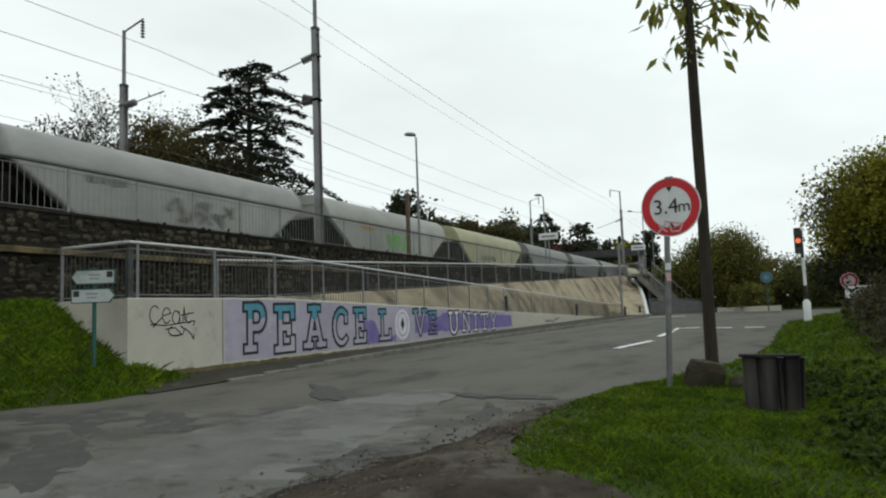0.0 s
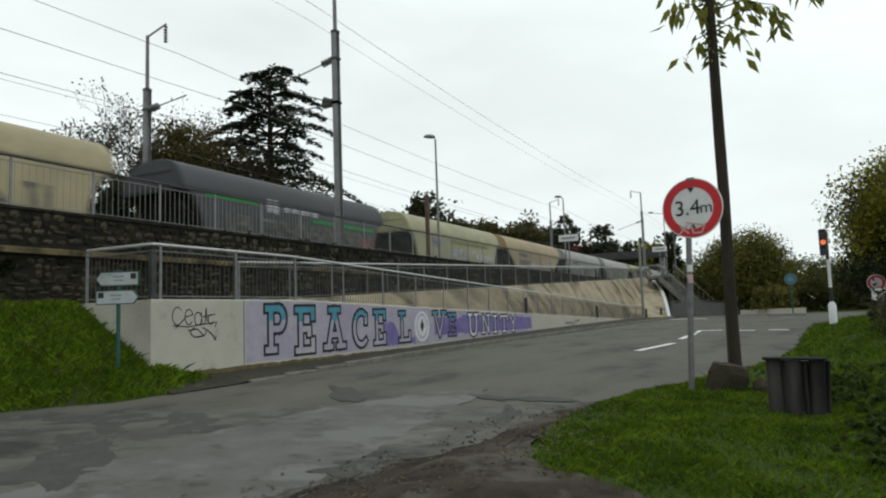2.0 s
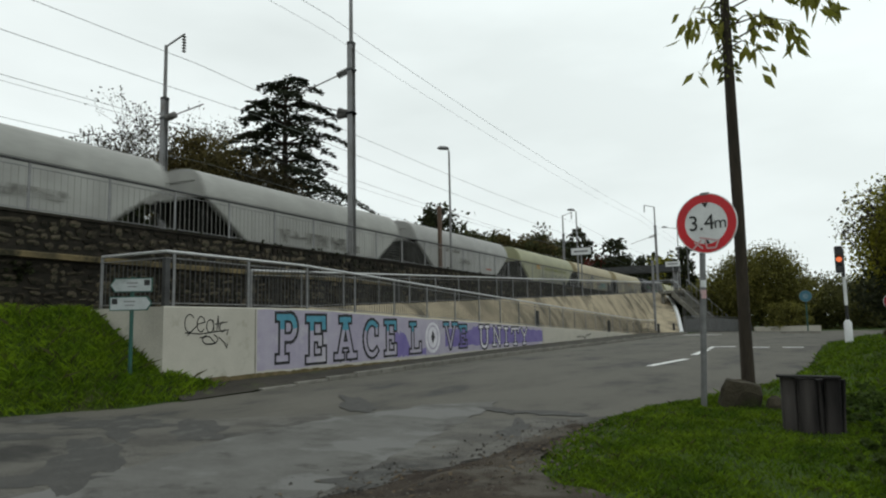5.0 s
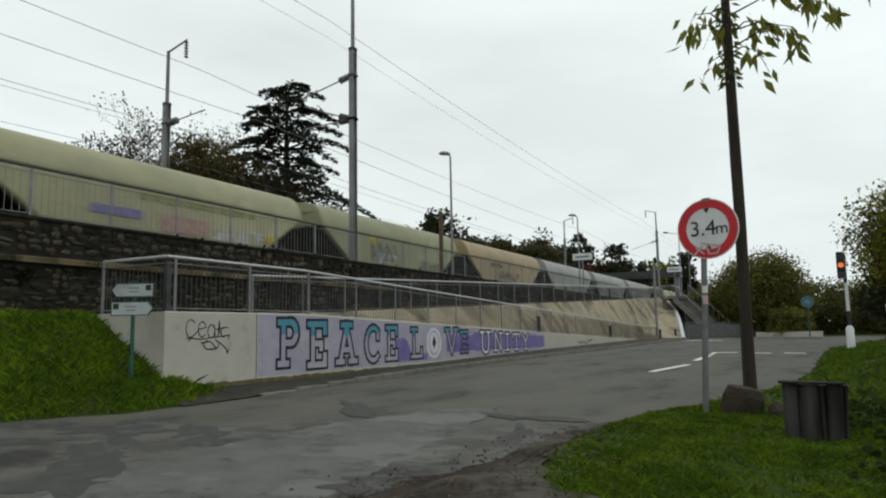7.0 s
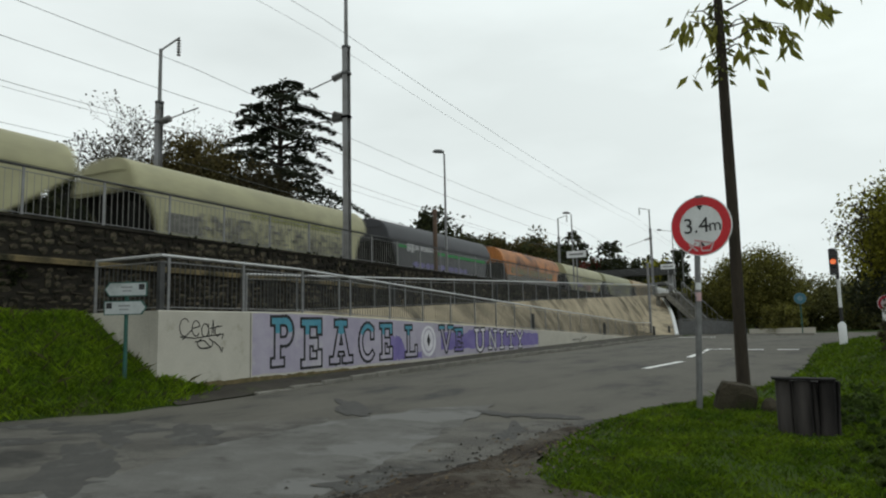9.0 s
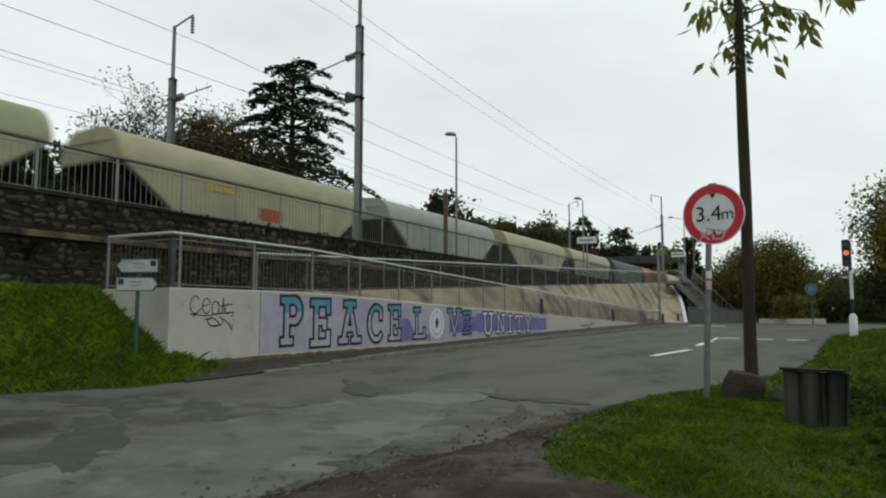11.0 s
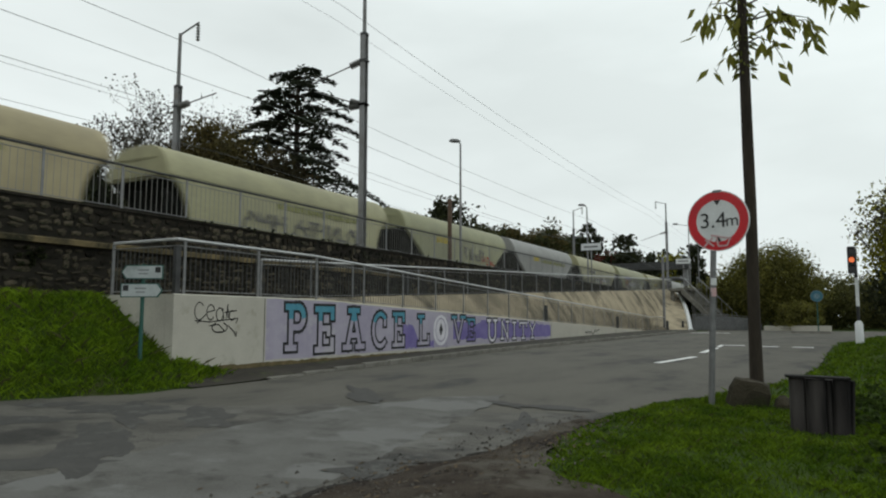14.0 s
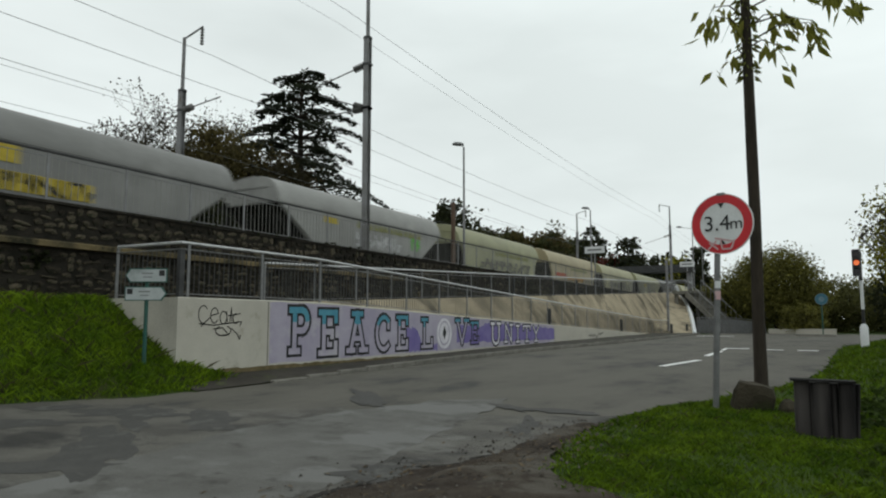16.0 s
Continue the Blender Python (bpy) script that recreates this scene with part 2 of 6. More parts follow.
RAILBAR = surface("dull_rail_steel", (0.075, 0.074, 0.07), (0.05, 0.05, 0.048), 0.6, 0.3, scale=5, bump=0)
PALEBAR = surface("pale_rail_steel", (0.27, 0.265, 0.24), (0.24, 0.235, 0.215), 0.6, 0.1, scale=5, bump=0)
BRIGHTRAIL = surface("bright_handrail", (0.48, 0.48, 0.48), (0.40, 0.40, 0.40), 0.4, 0.4, scale=5, bump=0)
DARKSTEEL = surface("dark_steel", (0.06, 0.06, 0.06), (0.035, 0.035, 0.035), 0.6, 0.3, scale=5, bump=0.1)
MASTGREY = surface("grey_mast_paint", (0.23, 0.23, 0.235), (0.17, 0.165, 0.16), 0.6, 0.2, scale=2, fine=30, bump=0.15, stain=(0.13, 0.10, 0.08), stain_at=0.66)
WIRE = surface("dull_wire", (0.16, 0.17, 0.17), rough=0.6, metal=0.4, bump=0)
GLAZE = surface("insulator_glaze", (0.15, 0.145, 0.135), rough=0.3, bump=0)
SIGNFACE = surface("weathered_white_panel", (0.42, 0.45, 0.45), (0.34, 0.37, 0.37), 0.5, scale=4, bump=0.05, stain=(0.2, 0.23, 0.21), stain_at=0.62)
WHITE = surface("white_enamel", (0.66, 0.67, 0.67), (0.58, 0.59, 0.59), 0.45, scale=3, bump=0.05)
RED = surface("red_enamel", (0.56, 0.012, 0.02), (0.46, 0.012, 0.02), 0.45, scale=3, bump=0.05)
BLACK = surface("black_enamel", (0.012, 0.012, 0.012), (0.02, 0.02, 0.02), 0.5, bump=0)
PINK = surface("pink_scrawl", (0.55, 0.30, 0.31), (0.5, 0.36, 0.36), 0.6, bump=0)
GREENPOST = surface("green_post_paint", (0.012, 0.085, 0.065), (0.02, 0.07, 0.055), 0.5, scale=4, bump=0.1)
BLUESIGN = surface("blue_enamel", (0.03, 0.12, 0.17), (0.05, 0.15, 0.19), 0.5, bump=0)
LINE = surface("road_marking_paint", (0.78, 0.78, 0.76), (0.62, 0.62, 0.60), 0.8, scale=5, fine=60, stain=(0.2, 0.2, 0.2), stain_at=0.68)
BARK = surface("dark_bark", (0.05, 0.04, 0.03), (0.03, 0.025, 0.02), 0.95, scale=6, fine=30, bump=0.9, stretch=(1, 1, 0.2), bump_distance=0.02)
OLDWOOD = surface("weathered_grey_wood", (0.06, 0.053, 0.05), (0.009, 0.008, 0.008), 0.9, scale=5, fine=40, bump=0.8, stretch=(1, 1, 0.12), bump_distance=0.015)
ROCK = surface("mossy_rock", (0.048, 0.04, 0.027), (0.026, 0.024, 0.014), 0.95, scale=3, fine=25, bump=0.8, stain=(0.035, 0.05, 0.012), stain_at=0.6, bump_distance=0.03)
AMBER = glow("amber_lamp", (1.0, 0.22, 0.08), 0.8)
GLASS_DARK = surface("dark_lens", (0.03, 0.02, 0.02), rough=0.15, bump=0)
RAILSTEEL = surface("rusty_rail", (0.12, 0.075, 0.05), (0.08, 0.05, 0.035), 0.6, 0.4, bump=0.2)


# ---- the lie of the land ----
VERGE_EDGE = [(-40, 3.6), (2, 3.6), (4.2, 3.5), (5.15, 3.28), (5.6, 3.3), (6.1, 2.88), (7.56, 2.74), (8.9, 2.62), (10.2, 2.38), (11.03, 1.99), (13.07, 1.21), (15.2, 0.5), (19, 0.0), (29.8, -0.5), (31, -1.2), (32.5, -14), (60, -14)]
SOIL_WIDTH = [(2.6, 3.0), (4.6, 2.8), (5.2, 2.2), (5.5, 1.7), (5.75, 1.25), (6.05, 0.8), (6.66, 0.45), (7.84, 0.2), (9.0, 0.1)]
BANK_EDGE = [(-40, 15.0), (0.5, 14.8), (6.2, 10.9), (7.1, 10.45), (7.84, 9.8), (9.0, 9.72), (9.8, 9.98), (10.5, 10.2), (11.0, 10.42)]
KERB_LINE = [(8.7, 9.68), (9.2, 9.62), (10.6, 9.5), (14.9, 9.25), (21.7, 9.0), (33.8, 8.2), (50, 7.75), (60, 7.4)]
WALL_Y, UP_Y, STONE_Y, TRACK_Y, FAR_TRACK_Y = 10.4, 12.4, 15.0, 18.7, 22.6
RAIL_Z, STONE_TOP = 2.95, 4.25


def road_z(x, y):
    f = 0.883 * x + 0.469 * y
    return 0.6 * (1 - math.exp(-max(f - 2, 0) / 14))


def bumps(x, y):
    return 0.05 * noise.noise((x * 0.9, y * 0.9, 0.3)) + 0.03 * noise.noise((x * 2.3, y * 2.3, 4.0))


def land_z(x, y):
    z = road_z(x, y)
    if y > STONE_Y + 0.25:
        return RAIL_Z - 0.2 + 0.0 * x
    e = lerp_table(VERGE_EDGE, x)
    if y < e:
        k = step(0, 0.5, e - y)
        rise = 0.42 * step(0.5, 3.5, -y) * step(12, 24, x)
        return z - 0.05 + k * (0.13 + bumps(x, y)) + rise
    if x < 11.0:
        b = lerp_table(BANK_EDGE, x)
        if y > b and not (x > 9.0 and y > WALL_Y + 0.2):
            d = y - b
            up = min(0.62 * d, 1.6) + max(0, min(d - 2.6, 3.5)) * 0.05
            return z + up * step(-0.2, 0.6, d) + 1.4 * bumps(x, y)
    return z - 0.08


def axis(fine0, fine1, gap, near, far):
    a = list(np.arange(fine0, fine1 + 1e-6, gap))
    left, right = [], []
    k = gap
    p = fine0
    while p > near:
        k *= 1.6
        p -= k
        left.append(p)
    k, p = gap, fine1
    while p < far:
        k *= 1.6
        p += k
        right.append(p)
    return left[::-1] + a + right


ground = Geo()
gx = axis(-3, 36, 0.25, -2500, 3500)
gy = axis(-8, 15.0, 0.25, -2500, 15.0) + [15.3, 17, 20, 25, 32, 45, 70, 120, 250, 600, 1500, 3000]
ground.sheet([[(x, y, land_z(x, y)) for y in gy] for x in gx])
solid("ground", ground, SOD, "grassy ground beside the road", "ground", kind="structure", smooth=True)

# dirt shoulder between grass and road
dirt = Geo()
rows = []
for i in range(63):
    x = 2.6 + i * 0.1
    e = lerp_table(VERGE_EDGE, x)
    w = lerp_table(SOIL_WIDTH, x) + 0.12
    rows.append([(x, e + 0.16 + 0.1 * noise.noise((x * 1.4, 7, 0)) - w * k / 14, 0) for k in range(15)])
rows = [[(x, y, max(land_z(x, y), road_z(x, y)) + (0.011 if k == 0 else 0.02)) for k, (x, y, z) in enumerate(r)] for r in rows]
rows = [[(x + 0.05 * noise.noise((x * 5, y * 5, 1)), y + 0.12 * noise.noise((x * 3, k * 0.6, 8)), z + 0.012 * noise.noise((x * 6, y * 6, 2))) for k, (x, y, z) in enumerate(r)] for r in rows]
dirt.sheet(rows)
solid("soil_shoulder", dirt, DIRT, "bare gravelly soil along the road edge", "soil", kind="structure", smooth=True)

# road: smooth asphalt beyond, older cracked asphalt before it
road = Geo()
rx = list(np.arange(-30, 4, 1.0)) + list(np.arange(4, 34, 0.4)) + list(np.arange(34, 62, 1.0))
rows = []
for x in rx:
    a = lerp_table(VERGE_EDGE, x) - 0.05 + 0.06 * noise.noise((x * 1.7, 0, 0))
    b = lerp_table(KERB_LINE, x) if x >= 9.2 else lerp_table(BANK_EDGE, x) + 0.12 + 0.08 * noise.noise((x * 2.1, 3, 0))
    rows.append([(x, a + (b - a) * k / 14, 0) for k in range(15)])
road.sheet([[(x, y, road_z(x, y)) for x, y, z in r] for r in rows])
solid("road", road, ASPHALT, "worn grey asphalt road", "road", kind="structure", smooth=True)

old = Geo()
rows = []
for i in range(121):
    s = i / 120
    y = 2.2 + s * 12.0
    far_x = 9.6 - 0.36 * (y - 2.2) + 0.5 * noise.noise((y * 0.7, 2, 0)) + 0.25 * noise.noise((y * 2.9, 5, 0))
    if y > 8.5:
        far_x = min(far_x, 9.0)
    r = []
    for k in range(25):
        x = -8 + (far_x + 8) * k / 24
        lo = lerp_table(VERGE_EDGE, x) - 0.03
        hi = lerp_table(BANK_EDGE, x) + 0.08
        yy = min(max(y, lo), hi)
        r.append((x, yy, road_z(x, yy) + 0.008))
    rows.append(r)
old.sheet(rows)
solid("old_road_surface", old, OLD_ASPHALT, "cracked older asphalt with pale and dark patches", "road", kind="structure", smooth=True)


def blot(cx, cy, rx_, ry_, turn, lift, seed, mat, name, label):
    g = Geo()
    n = 72
    pts = []
    for k in range(n):
        a = 2 * math.pi * k / n
        q = 1 + 0.75 * noise.noise((math.cos(a) * 1.3 + seed, math.sin(a) * 1.3, seed)) + 0.3 * noise.noise((math.cos(a) * 3, math.sin(a) * 3 + seed, 1)) + 0.09 * noise.noise((math.cos(a) * 9, math.sin(a) * 9 + seed, 1))
        u, v = math.cos(a) * rx_ * q, math.sin(a) * ry_ * q
        x, y = cx + u * math.cos(turn) - v * math.sin(turn), cy + u * math.sin(turn) + v * math.cos(turn)
        pts.append((x, y))
    inner = [(cx + (x - cx) * 0.5, cy + (y - cy) * 0.5) for x, y in pts]
    z = lambda p: (p[0], p[1], road_z(*p) + lift)
    g.add([z(p) for p in pts] + [z(p) for p in inner] + [z((cx, cy))], [(k, (k + 1) % n, n + (k + 1) % n, n + k) for k in range(n)] + [(n + k, n + (k + 1) % n, 2 * n) for k in range(n)])
    return solid(name, g, mat, label, "road patch", kind="structure", smooth=True)


band_rows = []
for i in range(91):
    x = 1.5 + i * 0.1
    lo = lerp_table([(1.5, 4.2), (4.9, 3.7), (5.9, 3.85), (6.9, 4.0), (9.4, 4.25), (10.5, 4.5)], x) + 0.14 * noise.noise((x * 2.3, 1, 0)) + 0.06 * noise.noise((x * 8, 2, 0))
    hi = lerp_table([(1.5, 6.2), (4.2, 6.05), (6.4, 6.3), (8.2, 6.0), (9.7, 5.4), (10.3, 4.75), (10.5, 4.55)], x) + 0.22 * noise.noise((x * 1.9, 4, 0)) + 0.08 * noise.noise((x * 7, 6, 0))
    hi = max(hi, lo + 0.03)
    band_rows.append([(x + 0.06 * noise.noise((x * 9, k, 2)), lo + (hi - lo) * k / 8, road_z(x, lo + (hi - lo) * k / 8) + 0.0105) for k in range(9)])
solid("worn_road_band", Geo().sheet(band_rows), PALE_TAR, "pale worn strip of asphalt with ragged edges", "road", kind="structure", smooth=True)

for c in ((9.6, 4.05, 0.42, 0.16, 1.0, 0.0135, 14), (5.45, 3.55, 0.3, 0.42, 0.3, 0.0135, 15), (4.9, 6.9, 1.2, 0.35, 0.9, 0.0115, 16), (6.6, 7.0, 0.75, 0.32, 0.9, 0.0115, 17), (7.0, 9.0, 0.35, 0.13, 0.4, 0.0115, 18),
          (6.2, 8.0, 0.7, 0.2, 1.0, 0.0115, 19), (9.5, 6.6, 1.1, 0.2, 0.8, 0.0115, 20), (8.3, 3.3, 0.6, 0.18, 0.2, 0.0115, 23),
          (5.1, 9.3, 0.9, 0.35, 2.2, 0.0115, 1), (6.6, 8.6, 0.8, 0.4, 1.9, 0.0115, 2), 
          (6.4, 9.9, 0.5, 0.18, 2.2, 0.0115, 5), (3.7, 6.9, 0.9, 0.3, 2.3, 0.0115, 6), (9.6, 3.2, 0.5, 0.2, 1.6, 0.0115, 8)):
    blot(*c, PATCH, "road_patch", "dark repaired patch in the asphalt")

# thin near-black strip paints the shade under the asphalt's broken edge
lip = Geo()
for a, b in ((3.9, 5.25), (5.5, 6.7)):
    n_ = int((b - a) / 0.05)
    rows = []
    for i in range(n_ + 1):
        x = a + (b - a) * i / n_
        y = lerp_table(VERGE_EDGE, x) + 0.2 + 0.1 * noise.noise((x * 3.1, 2, 0)) + 0.05 * noise.noise((x * 11, 5, 0))
        w = (0.025 + 0.05 * abs(noise.noise((x * 4, 9, 0)))) * math.sin(math.pi * i / n_) + 0.004
        rows.append([(x, y + w * k, road_z(x, y) + 0.015) for k in (-1, 0, 1)])
    lip.sheet(rows)
solid("broken_road_edge", lip, surface("road_edge_shade", (0.016, 0.013, 0.011), (0.028, 0.024, 0.02), 0.9, scale=4, fine=40, bump=0.8), "dark strip painting the shade under the broken asphalt edge beside the soil", "road edge", kind="structure")

# painted lines
def stripe(x0, y0, x1, y1, w, name="road_marking"):
    d = Vector((x1 - x0, y1 - y0, 0))
    s = Vector((-d.y, d.x, 0)).normalized() * w / 2
    g = Geo()
    rows = []
    for k in range(9):
        p = Vector((x0, y0, 0)) + d * k / 8
        rows.append([(q.x, q.y, road_z(q.x, q.y) + 0.012) for q in (p - s, p + s)])
    g.sheet(rows)
    return solid(name, g, LINE, "worn white painted dash on the road", "road marking", group="road markings", kind="structure")


for s in ((18.2, 3.58, 21.1, 3.08, 0.2), (23.2, 3.17, 26.6, 3.12, 0.2), (27.3, 3.16, 29.0, 3.2, 0.15), (28.9, 3.22, 29.1, 2.4, 0.4), (28.6, 1.8, 28.5, 1.2, 0.4), (28.6, 0.75, 28.6, 0.05, 0.4), (49, 7.3, 49, 4.9, 0.7)):
    stripe(*s)

# pavement and kerb along the wall
pave = Geo()
rows = []
for i in range(92):
    x = 8.7 + i * 0.5
    k = lerp_table(KERB_LINE, x)
    up = 0.02 + 0.10 * step(9.5, 15.0, x)
    z0 = road_z(x, k) + up
    rows.append([(x, k + 0.0 + 0.12 * (x > 10.4) + (WALL_Y + 0.1 - k - 0.12 * (x > 10.4)) * j / 4, z0 + (max(0.53, z0) - z0) * (j / 4) ** 0.8 + 0.012 * noise.noise((x, j, 3))) for j in range(5)])
pave.sheet(rows)
pavement = solid("pavement", pave, PAVING, "narrow dark tar pavement with moss along the wall", "pavement", kind="structure", smooth=True)
kerb_mesh = Geo().box(-0.49, 0.49, -0.07, 0.07, -0.25, 0.0, 0.012).mesh("kerb_stone")
for i in range(43):
    x = 11.0 + i
    y0, y1 = lerp_table(KERB_LINE, x - 0.5), lerp_table(KERB_LINE, x + 0.5)
    up = 0.02 + 0.10 * step(9.5, 15.0, x)
    k = part("kerb_stone", kerb_mesh, KERB, pavement)
    k.matrix_basis = pose(x, (y0 + y1) / 2 + 0.06, road_z(x, y0) + up + 0.012 * math.sin(i * 3.1), 0, 0, math.degrees(math.atan2(y1 - y0, 1)))


# ---- ramp: white wall, lower path, upper path, slope ----
def low_z(x):
    return 2.0 if x < 13 else max(0.62, 2.0 - 0.0365 * (x - 13))


def up_z(x):
    return 2.02 + 0.041 * max(0, x - 13.5)


wall = Geo()
xs = [8.85] + [9.5 + 1.0 * i for i in range(43)]
ring = lambda x: [(x, WALL_Y, 0.0), (x, WALL_Y + 0.22, 0.0), (x, WALL_Y + 0.22, low_z(x) - 0.02), (x, WALL_Y + 0.02, low_z(x)), (x, WALL_Y, low_z(x) - 0.02)]
wall.loft([ring(x) for x in xs])
ramp_wall = solid("wall_ramp", wall, CONCRETE, "low white rendered retaining wall with painted mural", "wall", kind="structure")
endw = Geo().box(8.85, 9.07, WALL_Y + 0.225, 14.9, 0.0, 1.995)
solid("wall_ramp_end", endw, CONCRETE, "white rendered end wall of the ramp", "wall", kind="structure")
# joints in the render
for x in (11.25, 19.6, 29.6, 38.0):
    part("joint", Geo().box(x - 0.012, x + 0.012, WALL_Y - 0.003, WALL_Y + 0.02, 0.3, low_z(x) - 0.03), KERB, ramp_wall)

path = Geo()
path.sheet([[(x, WALL_Y + 0.22, low_z(x) - 0.03), (x, UP_Y + 0.3, low_z(x) - 0.03)] for x in xs])
solid("ramp_path", path, PAVING, "tar path of the lower ramp", "path", kind="structure")
upper = Geo()
upper.sheet([[(x, UP_Y, up_z(x)), (x, STONE_Y, up_z(x) + 0.01)] for x in [9.1 + 1.5 * i for i in range(44)]])
solid("upper_path", upper, PAVING, "tar path of the upper ramp below the stone wall", "path", kind="structure")

# sloped sandy concrete between the two paths
slope = Geo()
FOOT = [(13, 12.0), (30, 11.5), (46, 10.95), (51.8, 10.65), (53.2, 9.6), (54.5, 8.3)]
rows = []
for i in range(60):
    s = i / 59
    xb = 13.2 + s * 41.3
    xt = 13.2 + s * 59.0
    yb = lerp_table(FOOT, xb)
    zb, zt = min(low_z(xb) - 0.03, 2.0), up_z(xt) + 0.02
    r = []
    for k in range(9):
        q = k / 8
        bulge = 0.25 * math.sin(math.pi * q) * step(25, 50, xb)
        r.append((xb + (xt - xb) * q + 1.6 * math.sin(math.pi * q) * step(0.8, 1, s), yb + (UP_Y - yb) * q, zb + (zt - zb) * q + bulge + 0.03 * noise.noise((xb * 0.8, q * 3, 1))))
    rows.append(r)
slope.sheet(rows)
solid("concrete_slope", slope, SANDSLOPE, "sloped sandy concrete bank with long dark streaks", "slope", kind="structure", smooth=True)
edge = Geo()
edge.tube([(p[0] + 0.1, p[1] - 0.1, p[2] + 0.05) for p in rows[-1]], 0.16, 6)
solid("slope_edging", edge, WHITE, "white edging strip round the end of the slope", "edging", kind="structure", smooth=True)


# ---- railings ----
def railing(name, label, pts, height, gap, post_gap, mat, group, single=200, dark_posts=(), dark=True, bar=0.007, drop=0.06, base_rail=True, bar_mat=None, top_mat=None):
    """A railing along pts (x, y, z): each post and bar is a part, those far off joined by bay."""
    t = thing(name, label, "railing", group)
    g = Geo().tube([(x, y, z + height) for x, y, z in pts], 0.03, 8)
    part("handrail", g, top_mat or mat, t, smooth=True)
    bar_mat = bar_mat or mat
    g = Geo().tube([(x, y, z + height - drop * 2) for x, y, z in pts], 0.0115, 6)
    part("upper_bar", g, mat, t)
    if base_rail:
        part("lower_bar", Geo().tube([(x, y, z + 0.06) for x, y, z in pts], 0.0115, 6), mat, t)
    seg = [0]
    for p, q in zip(pts, pts[1:]):
        seg.append(seg[-1] + (Vector(q) - Vector(p)).length)
    def at(s):
        for i in range(len(pts) - 1):
            if s <= seg[i + 1] + 1e-6:
                return Vector(pts[i]).lerp(Vector(pts[i + 1]), (s - seg[i]) / (seg[i + 1] - seg[i]))
        return Vector(pts[-1])
    post = Geo().box(-0.03, 0.03, -0.012, 0.012, -0.05, height - 0.02).mesh("post")
    s = 0.0
    while s <= seg[-1]:
        o = part("post", post, mat, t)
        o.matrix_basis = Matrix.Translation(at(s))
        s += post_gap
    h = height - drop * 2
    bar_mesh = Geo().box(-bar, bar, -bar, bar, 0.06, h).mesh("bar")
    n, s, rest = 0, gap, Geo()
    while s < seg[-1]:
        p = at(s)
        if n < single:
            o = part("bar", bar_mesh, bar_mat, t)
            o.matrix_basis = Matrix.Translation(p)
        else:
            rest.box(p.x - bar, p.x + bar, p.y - bar, p.y + bar, p.z + 0.06, p.z + h)
        n += 1
        s += gap
    if rest.v:
        o = part("far_bar_run", rest, bar_mat, t)
        o["kind"] = "stuff"
    for x in dark_posts:
        p = min((at(k * 0.1) for k in range(int(seg[-1] * 10))), key=lambda q: abs(q.x - x))
        part("dark_post", Geo().box(p.x - 0.06, p.x + 0.06, p.y - 0.05, p.y + 0.05, p.z - 0.02, p.z + height - 0.12, 0.01), DARKSTEEL, t, "dark steel box post")
    return t


low_pts = [(8.95, 12.3, 2.0), (8.97, 10.5, 2.0), (13, 10.5, 2.0), (33, 10.5, low_z(33)), (51.5, 10.5, low_z(51.5)), (54.0, 10.0, 0.6)]
railing("ramp_railing", "galvanised steel railing on the white ramp wall", low_pts, 1.03, 0.125, 1.98, GALV, "railings", 220, dark_posts=(8.97,), bar=0.0055, bar_mat=RAILBAR, top_mat=BRIGHTRAIL)
up_pts = [(13.3, 12.45, 2.02), (40, 12.45, up_z(40)), (72, 12.45, up_z(72))]
railing("upper_railing", "galvanised railing of the upper ramp", up_pts, 1.02, 0.13, 2.0, GALV, "railings", 120, dark_posts=(20.5, 29.8, 39.5, 50), bar=0.0055, bar_mat=RAILBAR, top_mat=BRIGHTRAIL)
fence_pts = [(-3, 15.12, STONE_TOP), (75, 15.12, STONE_TOP)]
railing("trackside_fence", "thin dark steel fence on the stone wall", fence_pts, 1.12, 0.165, 2.02, MASTGREY, "railings", 180, bar=0.0045, bar_mat=PALEBAR, top_mat=DARKSTEEL)


# ---- mural on the white wall ----
def wall_sheet(g, pts, lift):
    """A flat painted shape on the wall from (x, z) corners."""
    n = len(g.v)
    g.v += [(x, WALL_Y - lift, z) for x, z in pts]
    g.f.append(tuple(range(n, n + len(pts))))
    g.m.append(0)


def strokes(g, lines, w, lift):
    """Brush strokes on the wall: each a run of (x, z) points, w wide, with square ends."""
    c = 0
    for line in lines:
        pts = [Vector((x, z)) for x, z in line]
        for a, b in zip(pts, pts[1:]):
            d = (b - a)
            if d.length < 1e-5:
                continue
            d.normalize()
            s = Vector((-d.y, d.x)) * w / 2
            e = d * w / 2
            wall_sheet(g, [(q.x, q.y) for q in (a - e - s, b + e - s, b + e + s, a - e + s)], lift + 0.00009 * c)
            c += 1


